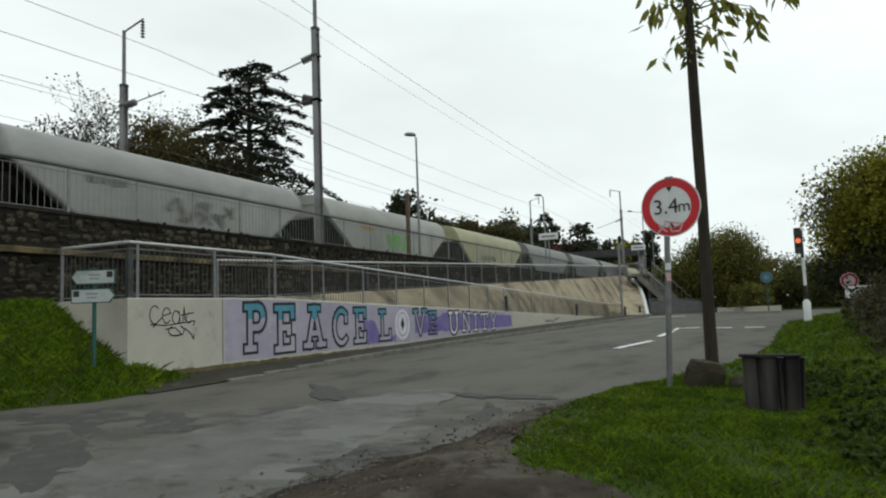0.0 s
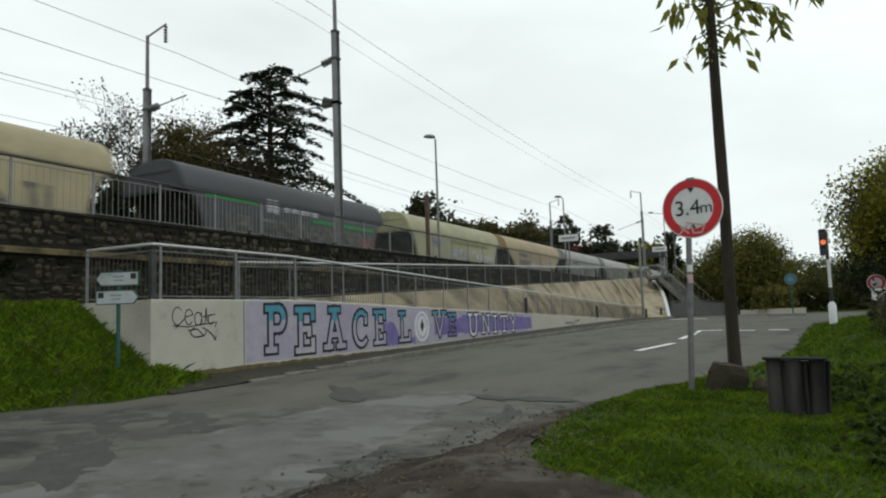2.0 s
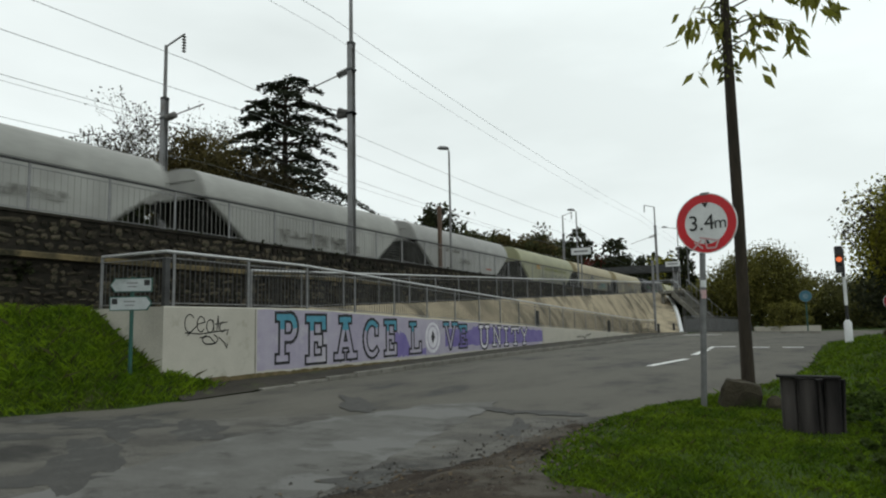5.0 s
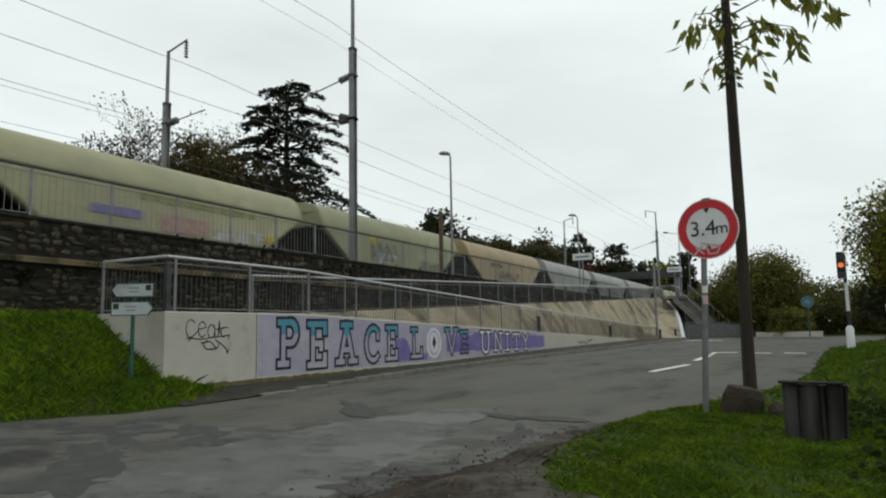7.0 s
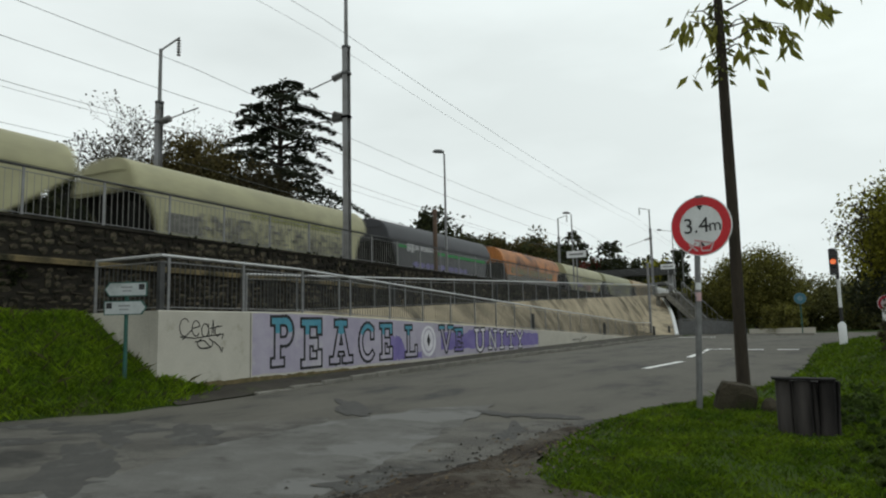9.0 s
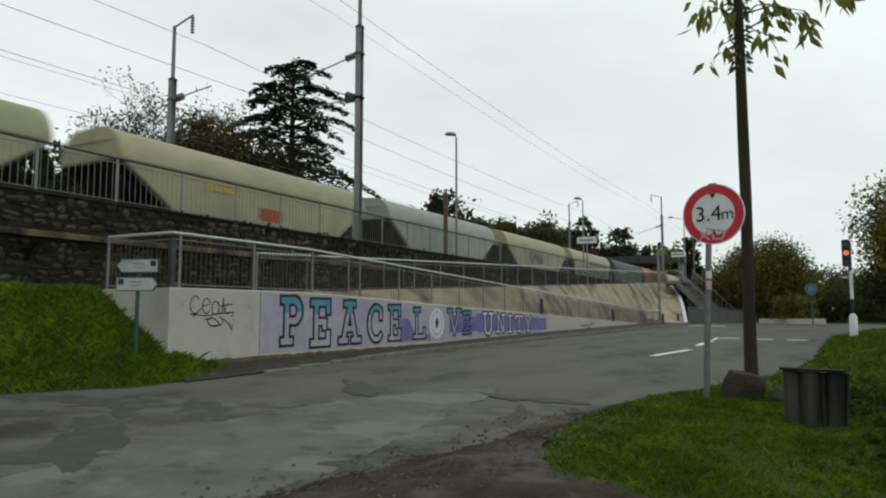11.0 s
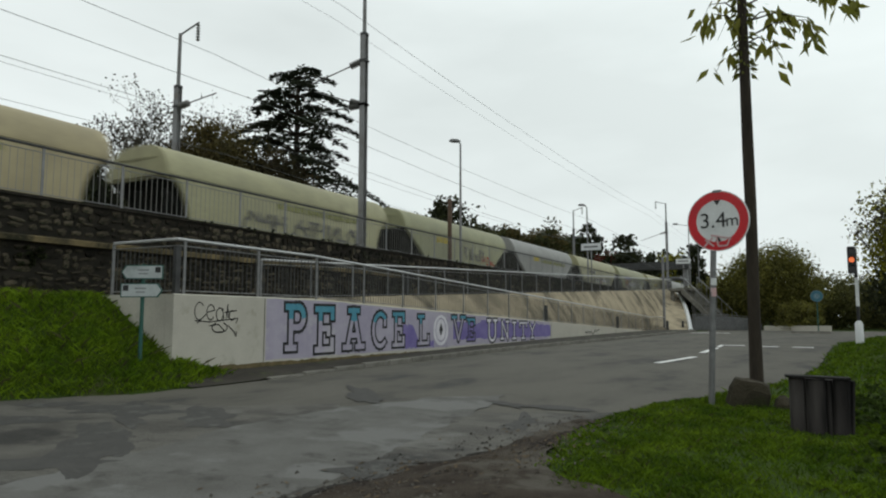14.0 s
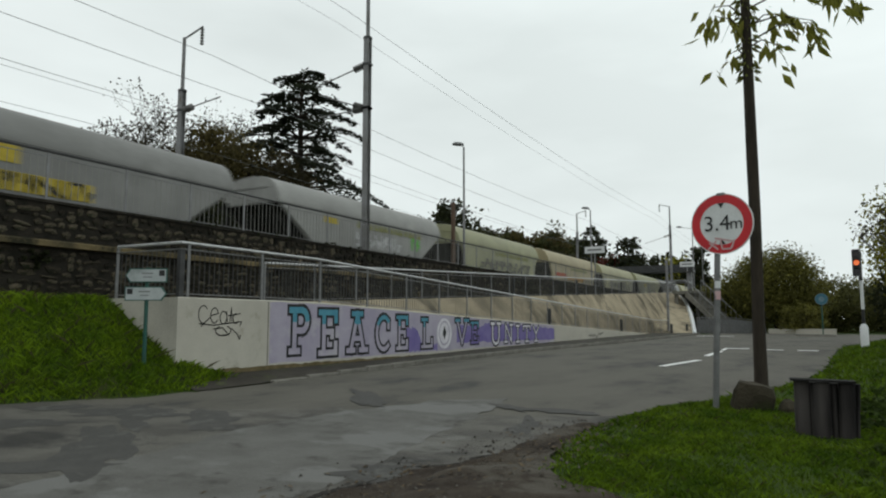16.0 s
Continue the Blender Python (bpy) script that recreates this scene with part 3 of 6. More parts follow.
ARC = lambda cx, cz, rx_, rz_, a0, a1, n=9: [(cx + rx_ * math.cos(radians(a0 + (a1 - a0) * k / n)), cz + rz_ * math.sin(radians(a0 + (a1 - a0) * k / n))) for k in range(n + 1)]
GLYPH = {
    "P": [[(0.2, 0), (0.2, 1)], [(0, 0), (0.42, 0)], [(0, 1), (0.6, 1)], ARC(0.6, 0.75, 0.32, 0.25, 90, -90), [(0.6, 0.5), (0.2, 0.5)]],
    "E": [[(0.2, 0), (0.2, 1)], [(0, 0), (0.9, 0), (0.9, 0.22)], [(0, 1), (0.9, 1), (0.9, 0.8)], [(0.2, 0.52), (0.68, 0.52), (0.68, 0.4)]],
    "A": [[(0.15, 0), (0.47, 1), (0.8, 0)], [(0.28, 0.32), (0.67, 0.32)], [(0, 0), (0.3, 0)], [(0.64, 0), (0.97, 0)], [(0.25, 1), (0.68, 1)]],
    "C": [ARC(0.5, 0.5, 0.42, 0.5, 50, 310, 14), [(0.78, 0.88), (0.78, 0.68)]],
    "L": [[(0.2, 0), (0.2, 1)], [(0, 1), (0.45, 1)], [(0, 0), (0.9, 0), (0.9, 0.25)]],
    "V": [[(0.12, 1), (0.48, 0), (0.85, 1)], [(0, 1), (0.3, 1)], [(0.68, 1), (1, 1)]],
    "U": [[(0.15, 1), (0.15, 0.35)] + ARC(0.5, 0.35, 0.35, 0.35, 180, 360, 8) + [(0.85, 1)], [(0, 1), (0.32, 1)], [(0.68, 1), (1, 1)]],
    "N": [[(0.15, 0), (0.15, 1), (0.85, 0), (0.85, 1)], [(0, 0), (0.32, 0)], [(0.68, 1), (1, 1)]],
    "I": [[(0.5, 0), (0.5, 1)], [(0.2, 0), (0.8, 0)], [(0.2, 1), (0.8, 1)]],
    "T": [[(0.5, 0), (0.5, 1)], [(0.05, 0.8), (0.05, 1), (0.95, 1), (0.95, 0.8)], [(0.3, 0), (0.7, 0)]],
    "Y": [[(0.1, 1), (0.5, 0.5), (0.9, 1)], [(0.5, 0.5), (0.5, 0)], [(0.3, 0), (0.7, 0)]],
}
mural = thing("mural", "hand-painted lilac mural with outlined capitals reading PEACE LOVE UNITY", "mural")


def band(x0, x1, lo, hi, n, wob, seed):
    low = [(x0 + (x1 - x0) * k / n, lo(x0 + (x1 - x0) * k / n) + wob * noise.noise((k * 0.35, seed, 0))) for k in range(n + 1)]
    high = [(x0 + (x1 - x0) * k / n, hi(x0 + (x1 - x0) * k / n) + wob * noise.noise((k * 0.5, seed + 4, 0))) for k in range(n + 1)]
    return low, high


def painted_band(name, x0, x1, lo, hi, mat, lift, wob=0.03, seed=1, label=""):
    low, high = band(x0, x1, lo, hi, 60, wob, seed)
    g = Geo().sheet([[(a[0], WALL_Y - lift, a[1]) for a in low], [(b[0], WALL_Y - lift, b[1]) for b in high]])
    part(name, g, mat, mural, label)


foot_z = lambda x: 0.62 + 0.0 * x
painted_band("lilac_ground", 11.3, 29.4, lambda x: foot_z(x) + 0.02, lambda x: low_z(x) - 0.04, LILAC, 0.003, 0.03, 1)
painted_band("purple_field", 16.9, 18.75, lambda x: foot_z(x) + 0.06, lambda x: 1.36 - 0.5 * step(17.4, 17.9, x), PURPLE, 0.005, 0.1, 2)
painted_band("purple_field", 20.05, 29.5, lambda x: foot_z(x) + 0.24 - 0.012 * (x - 20), lambda x: low_z(x) - 0.16 - 0.14 * (x < 22.2), PURPLE, 0.005, 0.07, 3)


def letter(ch, x0, x1, z0, z1, w, fill, top=None):
    sx, sz = x1 - x0, z1 - z0
    lines = [[(x0 + u * sx, z0 + v * sz) for u, v in s] for s in GLYPH[ch]]
    g = Geo()
    strokes(g, lines, w + 0.115, 0.0068)
    o = part("letter", g, INK, mural, "black outlined capital " + ch)
    g = Geo()
    strokes(g, lines, w * 0.92, 0.0098)
    part("letter_fill", g, fill, o)
    if top:
        g = Geo()
        for s in lines:
            for a, b in zip(s, s[1:]):
                if min(a[1], b[1]) > z0 + 0.74 * sz:
                    strokes(g, [[a, b]], w * 0.92, 0.0128 + 0.00007 * len(g.f))
                elif max(a[1], b[1]) > z0 + 0.95 * sz and ch != "V":
                    hi, lo = (a, b) if a[1] > b[1] else (b, a)
                    k = 0.22 * sz / max(hi[1] - lo[1], 1e-4)
                    strokes(g, [[hi, (hi[0] + (lo[0] - hi[0]) * min(k, 1), hi[1] + (lo[1] - hi[1]) * min(k, 1))]], w * 0.92, 0.0128 + 0.00007 * len(g.f))
        if g.v:
            part("letter_top", g, top, o)


for ch, a, b, z0, z1, w, fill, top in (
        ("P", 11.98, 12.58, 0.88, 1.80, 0.15, LILAC, AQUA), ("E", 13.02, 13.68, 0.80, 1.76, 0.15, LILAC, AQUA), ("A", 14.12, 14.96, 0.82, 1.74, 0.14, LILAC, AQUA),
        ("C", 15.34, 16.14, 0.80, 1.66, 0.12, LILAC, AQUA), ("E", 16.42, 17.0, 0.80, 1.66, 0.11, LILAC, AQUA),
        ("L", 17.8, 18.46, 0.80, 1.60, 0.10, LILAC, AQUA), ("V", 19.98, 20.9, 0.84, 1.58, 0.10, LILAC, AQUA), ("E", 21.1, 21.7, 0.83, 1.50, 0.08, PURPLE, AQUA),
        ("U", 22.75, 23.55, 0.74, 1.47, 0.10, PALE, None), ("N", 23.95, 24.7, 0.78, 1.42, 0.08, PALE, None), ("I", 25.0, 25.5, 0.76, 1.38, 0.08, PALE, None),
        ("T", 25.8, 26.6, 0.75, 1.36, 0.08, PALE, None), ("Y", 26.85, 27.6, 0.74, 1.32, 0.08, PALE, None)):
    letter(ch, a, b, z0, z1, w, fill, top)
# the O as a pale oval with a dark diamond
g = Geo()
wall_sheet(g, ARC(19.2, 1.17, 0.49, 0.48, 0, 360, 28)[:-1], 0.0075)
oval = part("oval", g, PALE, mural, "pale painted oval letter O")
g = Geo()
wall_sheet(g, [(19.08, 1.19), (19.2, 0.97), (19.32, 1.19), (19.2, 1.41)], 0.0105)
part("diamond", g, INK, oval)
g = Geo().sheet([[(x, WALL_Y - 0.0085, z) for x, z in ARC(19.2, 1.18, a, b, 0, 360, 28)] for a, b in ((0.355, 0.385), (0.305, 0.335))])
part("oval_ring", g, LILAC, oval)

# brown moss at the foot of the bare part of the wall
low, high = band(9.0, 18.0, lambda x: 0.3, lambda x: 0.62 - 0.006 * (x - 9), 90, 0.0, 1)
high = [(x, z + 0.04 * noise.noise((x * 2.3, 1, 0)) + 0.03 * noise.noise((x * 7, 1, 0))) for x, z in high]
part("moss_stain", Geo().sheet([[(a[0], WALL_Y - 0.0045, a[1]) for a in low], [(b[0], WALL_Y - 0.0045, b[1]) for b in high]]), surface("brown_moss", (0.17, 0.13, 0.07), (0.10, 0.085, 0.04), 0.95, scale=5, fine=40), ramp_wall, "brown mossy stain along the foot")

# black scrawl on the bare part of the wall
scrawl = Geo()
rnd = random.Random(5)
lines = [ARC(9.46, 1.68, 0.12, 0.17, 40, 300, 10), [(9.5, 1.52), (9.62, 1.62), (9.42, 1.45)], ARC(9.74, 1.66, 0.10, 0.15, 20, 320, 10), [(9.66, 1.66), (9.84, 1.7)], ARC(9.97, 1.62, 0.09, 0.13, 30, 350, 9), [(10.05, 1.74), (10.08, 1.5)],
         [(10.14, 1.52), (10.18, 1.82), (10.2, 1.55)], [(10.1, 1.66), (10.42, 1.7)], ARC(10.3, 1.6, 0.07, 0.1, 60, 330, 8), [(9.36, 1.5), (9.72, 1.47), (10.46, 1.54), (10.42, 1.45)],
         ARC(9.98, 1.36, 0.2, 0.10, 120, 420, 12), [(9.72, 1.4), (9.95, 1.42), (10.12, 1.28), (9.86, 1.27)], [(10.2, 1.4), (10.36, 1.28), (10.42, 1.18), (10.44, 1.27)]]
strokes(scrawl, lines, 0.02, 0.004)
solid("wall_scrawl", scrawl, INK, "thin black spray scrawl on the white wall", "graffiti")
tag2 = Geo()
strokes(tag2, [[(34.8 + 0.45 * k, 0.68 + 0.25 * rnd.random()), (35.2 + 0.45 * k, 0.95 - 0.2 * rnd.random())] for k in range(6)], 0.06, 0.004)
solid("wall_scrawl", tag2, INK, "small dark scrawl near the low end of the white wall", "graffiti")


# ---- stone retaining wall ----
core = Geo().box(-8, 76, STONE_Y + 0.03, STONE_Y + 0.6, 0.0, STONE_TOP - 0.06)
stone_wall = solid("wall_stone", core, MORTAR, "old dark rubble stone retaining wall below the railway", "wall", kind="structure")
part("ledge", Geo().box(-8, 24, STONE_Y - 0.14, STONE_Y + 0.05, 3.2, 3.34, 0.03), LEDGE, stone_wall, "weathered ochre stone ledge")
part("coping", Geo().box(-8, 76, STONE_Y - 0.03, STONE_Y + 0.62, STONE_TOP - 0.07, STONE_TOP + 0.0, 0.015), MORTAR, stone_wall)


def stone_geo(r, seed):
    g = Geo()
    rr = random.Random(seed)
    lo, hi = [], []
    for k in range(8):
        a = 2 * math.pi * (k + 0.5) / 8
        u, v = max(-1, min(1, 1.35 * math.cos(a))), max(-1, min(1, 1.35 * math.sin(a)))
        u, v = u * rr.uniform(0.62, 1.02), v * rr.uniform(0.6, 1.02)
        lo.append((u * 0.5, 0.05, v * 0.5))
        hi.append((u * 0.47, -rr.uniform(0.0, 0.02), v * 0.46))
    g.add(lo + hi + [(rr.uniform(-0.15, 0.15), -rr.uniform(0.005, 0.025), rr.uniform(-0.15, 0.15))], [(k, (k + 1) % 8, 8 + (k + 1) % 8, 8 + k) for k in range(8)] + [(8 + k, 8 + (k + 1) % 8, 16) for k in range(8)])
    return g


stone_shapes = [stone_geo(1, 40 + i) for i in range(10)]
stone_meshes = [g.mesh("stone") for g in stone_shapes]
rnd = random.Random(11)
places = []
z = 1.9
while z < STONE_TOP - 0.1:
    h = rnd.uniform(0.10, 0.20)
    x = 4.5 + rnd.uniform(0, 0.3)
    while x < 72:
        w = rnd.choice((0.14, 0.2, 0.25, 0.3, 0.38, 0.5)) * rnd.uniform(0.85, 1.15) * (1.25 if x > 40 else 1)
        if not (3.16 < z + h / 2 < 3.38 and x < 24):
            places.append((x + w / 2, z + h / 2 + rnd.uniform(-0.045, 0.045), w * rnd.uniform(0.85, 1.15), h * rnd.uniform(0.55, 1.5), rnd.randrange(10)))
        x += w + 0.02
    z += h + 0.015
places.sort(key=lambda p: (abs(p[0] - 11.5) + 2.0 * (p[1] < 2.4)))
far_stones = Geo()
for i, (x, z, w, h, k) in enumerate(places):
    if i < 290:
        o = part("stone", stone_meshes[k], STONE, stone_wall)
        o.matrix_basis = pose(x, STONE_Y + 0.004 * (i % 5), z, 0, 9 * math.sin(i * 12.9), 0) @ Matrix.Diagonal((w, 1.0, h, 1.0))
    else:
        s = stone_shapes[k]
        q = radians(9 * math.sin(i * 12.9))
        far_stones.add([(x + a * w * math.cos(q) + c * h * math.sin(q), STONE_Y + b + 0.004 * (i % 5), z + c * h * math.cos(q) - a * w * math.sin(q)) for a, b, c in s.v], s.f)
o = part("far_stones", far_stones, STONES, stone_wall)
o["kind"] = "stuff"

# ballast and tracks
bed = Geo()
bed.loft([[(x, 16.0, 2.72), (x, 17.0, RAIL_Z - 0.17), (x, 24.3, RAIL_Z - 0.17), (x, 25.4, 2.72)] for x in (-520, -100, 0, 40, 100, 300, 900)])
solid("track_bed", bed, BALLAST, "grey-brown ballast under the tracks", "ballast", kind="structure")
for y in (TRACK_Y, FAR_TRACK_Y):
    t = thing("railway_track", "rusty steel rails on the ballast", "railway track", "tracks")
    for s in (-0.7175, 0.7175):
        part("rail", Geo().box(-520, 900, y + s - 0.035, y + s + 0.035, RAIL_Z - 0.17, RAIL_Z), RAILSTEEL, t)

# loose gravel and fallen leaves on the shoulder
rg = random.Random(77)
gravel, litter = Geo(), Geo()
for _ in range(1300):
    x = rg.uniform(3.6, 9.0)
    y = lerp_table(VERGE_EDGE, x) + rg.gauss(-0.25, 0.4)
    z = max(land_z(x, y), road_z(x, y)) + 0.012
    s = rg.uniform(0.006, 0.024)
    if rg.random() < 0.7:
        pts = [(x + s * math.cos(a) * rg.uniform(0.7, 1.2), y + s * math.sin(a) * rg.uniform(0.7, 1.2), z) for a in (0, 1.26, 2.5, 3.8, 5.0)]
        gravel.add(pts + [(x, y, z + s * 0.9)], [(k, (k + 1) % 5, 5) for k in range(5)])
    else:
        a = rg.uniform(0, 6.28)
        d, e = Vector((math.cos(a), math.sin(a), 0.2)) * 0.035, Vector((-math.sin(a), math.cos(a), 0.1)) * 0.016
        q = Vector((x, y, z + 0.012))
        litter.add([q - d, q + e, q + d, q - e], [(0, 1, 2, 3)])
solid("gravel", gravel, surface("loose_gravel", (0.09, 0.08, 0.07), (0.05, 0.045, 0.038), island=0.5, fine=30), "loose grey gravel on the road shoulder", "gravel", kind="stuff")
solid("leaf_litter", litter, surface("dead_leaf", (0.09, 0.065, 0.035), (0.055, 0.036, 0.02), island=0.4, bump=0), "fallen brown leaves on the road shoulder", "leaves", kind="stuff")


# ---- the goods train ----
# seconds, and how far the train has gone
GONE = [(0.5 * k, 12.0 * k) for k in range(19)] + [(9.5, 227.6), (10.0, 238.0), (10.5, 247.7), (11.0, 258.1)] + [(11.5 + 0.5 * k, 269.64 + 12.0 * k) for k in range(10)]
# where the front of each wagon's body stands at the start, from the one far ahead to the last
FRONTS = [124.0, 109.7, 95.3, 80.9, 66.5, 52.1, 37.7, 23.35, 9.05, -4.8, -19.7, -34.6, -49.0, -62.7, -77.4, -91.4, -105.3, -119.3, -133.2, -146.9, -161.1,
          -175.6, -189.9, -204.1, -218.5, -232.9, -247.3, -261.0, -275.1, -289.0, -303.0, -317.3, -331.7, -346.2, -360.8, -375.2]
GAP = 2.0


def wagon_paint(name, c, dirt=(0.07, 0.066, 0.058), at=0.465, keep=0.72):
    c = tuple(0.8 * k for k in c)
    return surface(name, c, tuple(k * 0.9 for k in c), 0.6, scale=0.7, fine=14, mix=0.8, bump=0.08, stretch=(0.55, 1.0, 0.5), stain=tuple(keep * a + (1 - keep) * b for a, b in zip(c, dirt)), stain_at=at + 0.05, stain_scale=1.1, edge=0.13, second_stain=tuple(min(1, 1.1 * a) for a in c))


PAINT = {
    "grey": wagon_paint("light_grey_wagon_paint", (0.36, 0.355, 0.335)),
    "white": wagon_paint("grey_white_wagon_paint", (0.386, 0.382, 0.353)),
    "cream": wagon_paint("cream_wagon_paint", (0.43, 0.405, 0.235)),
    "sand": wagon_paint("sandy_wagon_paint", (0.44, 0.37, 0.215)),
    "olive": wagon_paint("greenish_cream_wagon_paint", (0.36, 0.355, 0.205)),
    "peach": wagon_paint("faded_orange_cream_wagon_paint", (0.44, 0.325, 0.175)),
    "dark": wagon_paint("dark_grey_wagon_paint", (0.058, 0.058, 0.066), (0.02, 0.02, 0.02)),
    "rust": wagon_paint("faded_orange_wagon_paint", (0.58, 0.215, 0.05), (0.06, 0.022, 0.008), 0.43, 0.05),
    "dull": wagon_paint("dull_grey_wagon_paint", (0.252, 0.248, 0.235)),
}
# near-black from grime plus the shade beneath the wagons, put into the colour
UNDER = surface("grimy_shaded_underframe", (0.014, 0.013, 0.012), (0.009, 0.0085, 0.008), 0.85, scale=2, fine=20, bump=0.4)
WHEEL = surface("worn_wheel_steel", (0.07, 0.055, 0.045), rough=0.5, metal=0.5, bump=0.1)
G_COL = {"green": surface("green_graffiti", (0.16, 0.50, 0.10), bump=0), "teal": surface("teal_graffiti", (0.12, 0.36, 0.38), bump=0), "silver": surface("silver_graffiti", (0.48, 0.48, 0.52), (0.30, 0.30, 0.36), bump=0, scale=3),
         "red": surface("red_graffiti", (0.42, 0.09, 0.05), bump=0), "dim": surface("faded_dark_graffiti", (0.10, 0.097, 0.088), (0.2, 0.19, 0.17), bump=0), "yellow": surface("yellow_graffiti", (0.52, 0.40, 0.06), bump=0),
         "pink": surface("pink_graffiti", (0.42, 0.27, 0.24), bump=0), "violet": surface("violet_graffiti", (0.21, 0.19, 0.36), bump=0), "white": surface("white_graffiti", (0.58, 0.57, 0.58), bump=0),
         "olive": surface("olive_lettering", (0.25, 0.25, 0.10), (0.2, 0.2, 0.09), bump=0), "orange": surface("orange_lettering", (0.50, 0.26, 0.05), bump=0), "stripe": surface("green_stripe", (0.03, 0.26, 0.07), bump=0),
         "ink": INK, "moss": surface("green_grey_band", (0.15, 0.155, 0.085), (0.26, 0.13, 0.05), 0.7, scale=1.2, fine=15, mix=0.5, bump=0)}
HALF, SILL, EAVE, CROWN = 1.44, 1.15, 3.05, 4.08


def section(x, zb, k=1.0, n=11):
    """The outline of the body at x: flat sides, a curved roof."""
    pts = [(x, -HALF * 0.93, zb), (x, -HALF, min(zb + 0.12, EAVE - 0.03)), (x, -HALF, EAVE)]
    for y, h in ((-0.985, 0.16), (-0.91, 0.45), (-0.79, 0.70), (-0.62, 0.87), (-0.42, 0.95), (0, 1.0), (0.42, 0.95), (0.62, 0.87), (0.79, 0.70), (0.91, 0.45), (0.985, 0.16)):
        pts.append((x, HALF * y, EAVE + (CROWN - EAVE) * k * h))
    pts += [(x, HALF, EAVE), (x, HALF, min(zb + 0.12, EAVE - 0.03)), (x, HALF * 0.93, zb)]
    return pts


def wagon_meshes(kind, length):
    """The shared meshes of one type of hopper wagon: parts as (name, mesh, material, label)."""
    e = length / 2 - GAP / 2
    out = {}
    g = Geo()
    if kind == "slant":
        run = [(-e, 2.97, 0.99), (-e + 0.03, 2.95, 1.0), (-e + 2.62, SILL, 1.0)]
    else:
        run = [(-e, 2.93, 0.98), (-e + 0.05, 2.9, 1.0)] + [(-e + 0.05 + 0.85 * math.sin(radians(a)), SILL + 1.74 * math.cos(radians(a)), 1.0) for a in (20, 40, 60, 75, 90)]
    run = run + [(-x, z, k) for x, z, k in run[::-1]]
    mids = [(x, SILL, 1.0) for x in np.linspace(run[len(run) // 2 - 1][0], run[len(run) // 2][0], 6)[1:-1]]
    run = run[:len(run) // 2] + mids + run[len(run) // 2:]
    g.loft([section(*r) for r in run])
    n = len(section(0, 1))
    # downward faces of the body get the near-black slot, painting in their shade
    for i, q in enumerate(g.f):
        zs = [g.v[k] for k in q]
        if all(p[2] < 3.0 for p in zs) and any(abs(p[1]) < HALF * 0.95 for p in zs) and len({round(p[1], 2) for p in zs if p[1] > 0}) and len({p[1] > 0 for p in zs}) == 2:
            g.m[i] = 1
    body = g.mesh("body", smooth=True)
    body.materials.append(None)
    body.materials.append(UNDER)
    ribs = []
    for i in range(15):
        x = -e + 0.7 + (2 * e - 1.4) * i / 14
        zb = 1.3 if abs(x) < e - 2.6 else 1.3 + (abs(x) - e + 2.6) * 0.68
        ribs.append(Geo().box(x - 0.02, x + 0.02, -HALF - 0.016, -HALF, zb + 0.05, EAVE - 0.05).mesh("rib"))
    walk_strip = Geo()
    walk_strip.box(-e + 0.6, e - 0.6, -0.32, 0.32, CROWN + 0.005, CROWN + 0.03)
    for i in range(9):
        x = -e + 0.8 + (2 * e - 1.6) * i / 8
        walk_strip.box(x - 0.03, x + 0.03, -0.3, 0.3, CROWN - 0.1, CROWN + 0.03)
    eave = Geo()
    for s in (-1, 1):
        y0, y1 = sorted((s * (HALF - 0.01), s * (HALF + 0.035)))
        eave.box(-e + 0.1, e - 0.1, y0, y1, EAVE - 0.04, EAVE + 0.03)
    plate_ = Geo()
    sec = section(-e - 0.012, 2.97, 0.965)
    plate_.loft([[(-e - 0.02 + d, y * 0.985, z) for x, y, z in sec] for d in (0.0, 0.015)])
    plate_.box(-e - 0.06, -e - 0.02, -1.3, 1.3, 3.02, 3.1)
    plate_.box(-e - 0.06, -e - 0.02, -0.9, 0.9, 3.6, 3.65)
    frame_ = Geo()
    frame_.box(-length / 2 + 0.55, length / 2 - 0.55, -1.25, 1.25, 0.88, 1.12)
    for s in (-1, 1):
        for y in (-1.2, 0, 1.2):
            frame_.box(s * (e - 0.1) - 0.05, s * (e - 0.1) + 0.05, y - 0.05, y + 0.05, 1.1, 2.6)
        frame_.box(s * (e - 0.9) - 0.3, s * (e - 0.9) + 0.3, -1.1, 1.1, 1.1, 1.7)
        frame_.tube([(s * (e - 0.1), -1.2, 1.15), (s * (e - 1.5), -1.2, 1.15), (s * (e - 0.2), -1.2, 2.5)], 0.05, 6)
    chute = Geo()
    for k in (-1, 1):
        chute.loft([[(x - w, -w, z), (x + w, -w, z), (x + w, w, z), (x - w, w, z)] for x, w, z in ((k * 1.7, 1.15, SILL + 0.02), (k * 1.7, 0.35, 0.42))])
    ladder = Geo()
    for y in (-1.05, -0.65):
        ladder.tube([(-e - 0.1, y, 1.1), (-e - 0.1, y, 3.1)], 0.022, 6)
    for i in range(6):
        ladder.tube([(-e - 0.1, -1.05, 1.3 + 0.3 * i), (-e - 0.1, -0.65, 1.3 + 0.3 * i)], 0.016, 5)
    buf = Geo()
    for s in (-1, 1):
        for y in (-0.875, 0.875):
            buf.tube([(s * (length / 2 - 0.6), y, 1.02), (s * (length / 2 - 0.12), y, 1.02)], 0.09, 10)
            buf.tube([(s * (length / 2 - 0.12), y, 1.02), (s * (length / 2 - 0.02), y, 1.02)], 0.22, 12)
    bog = Geo()
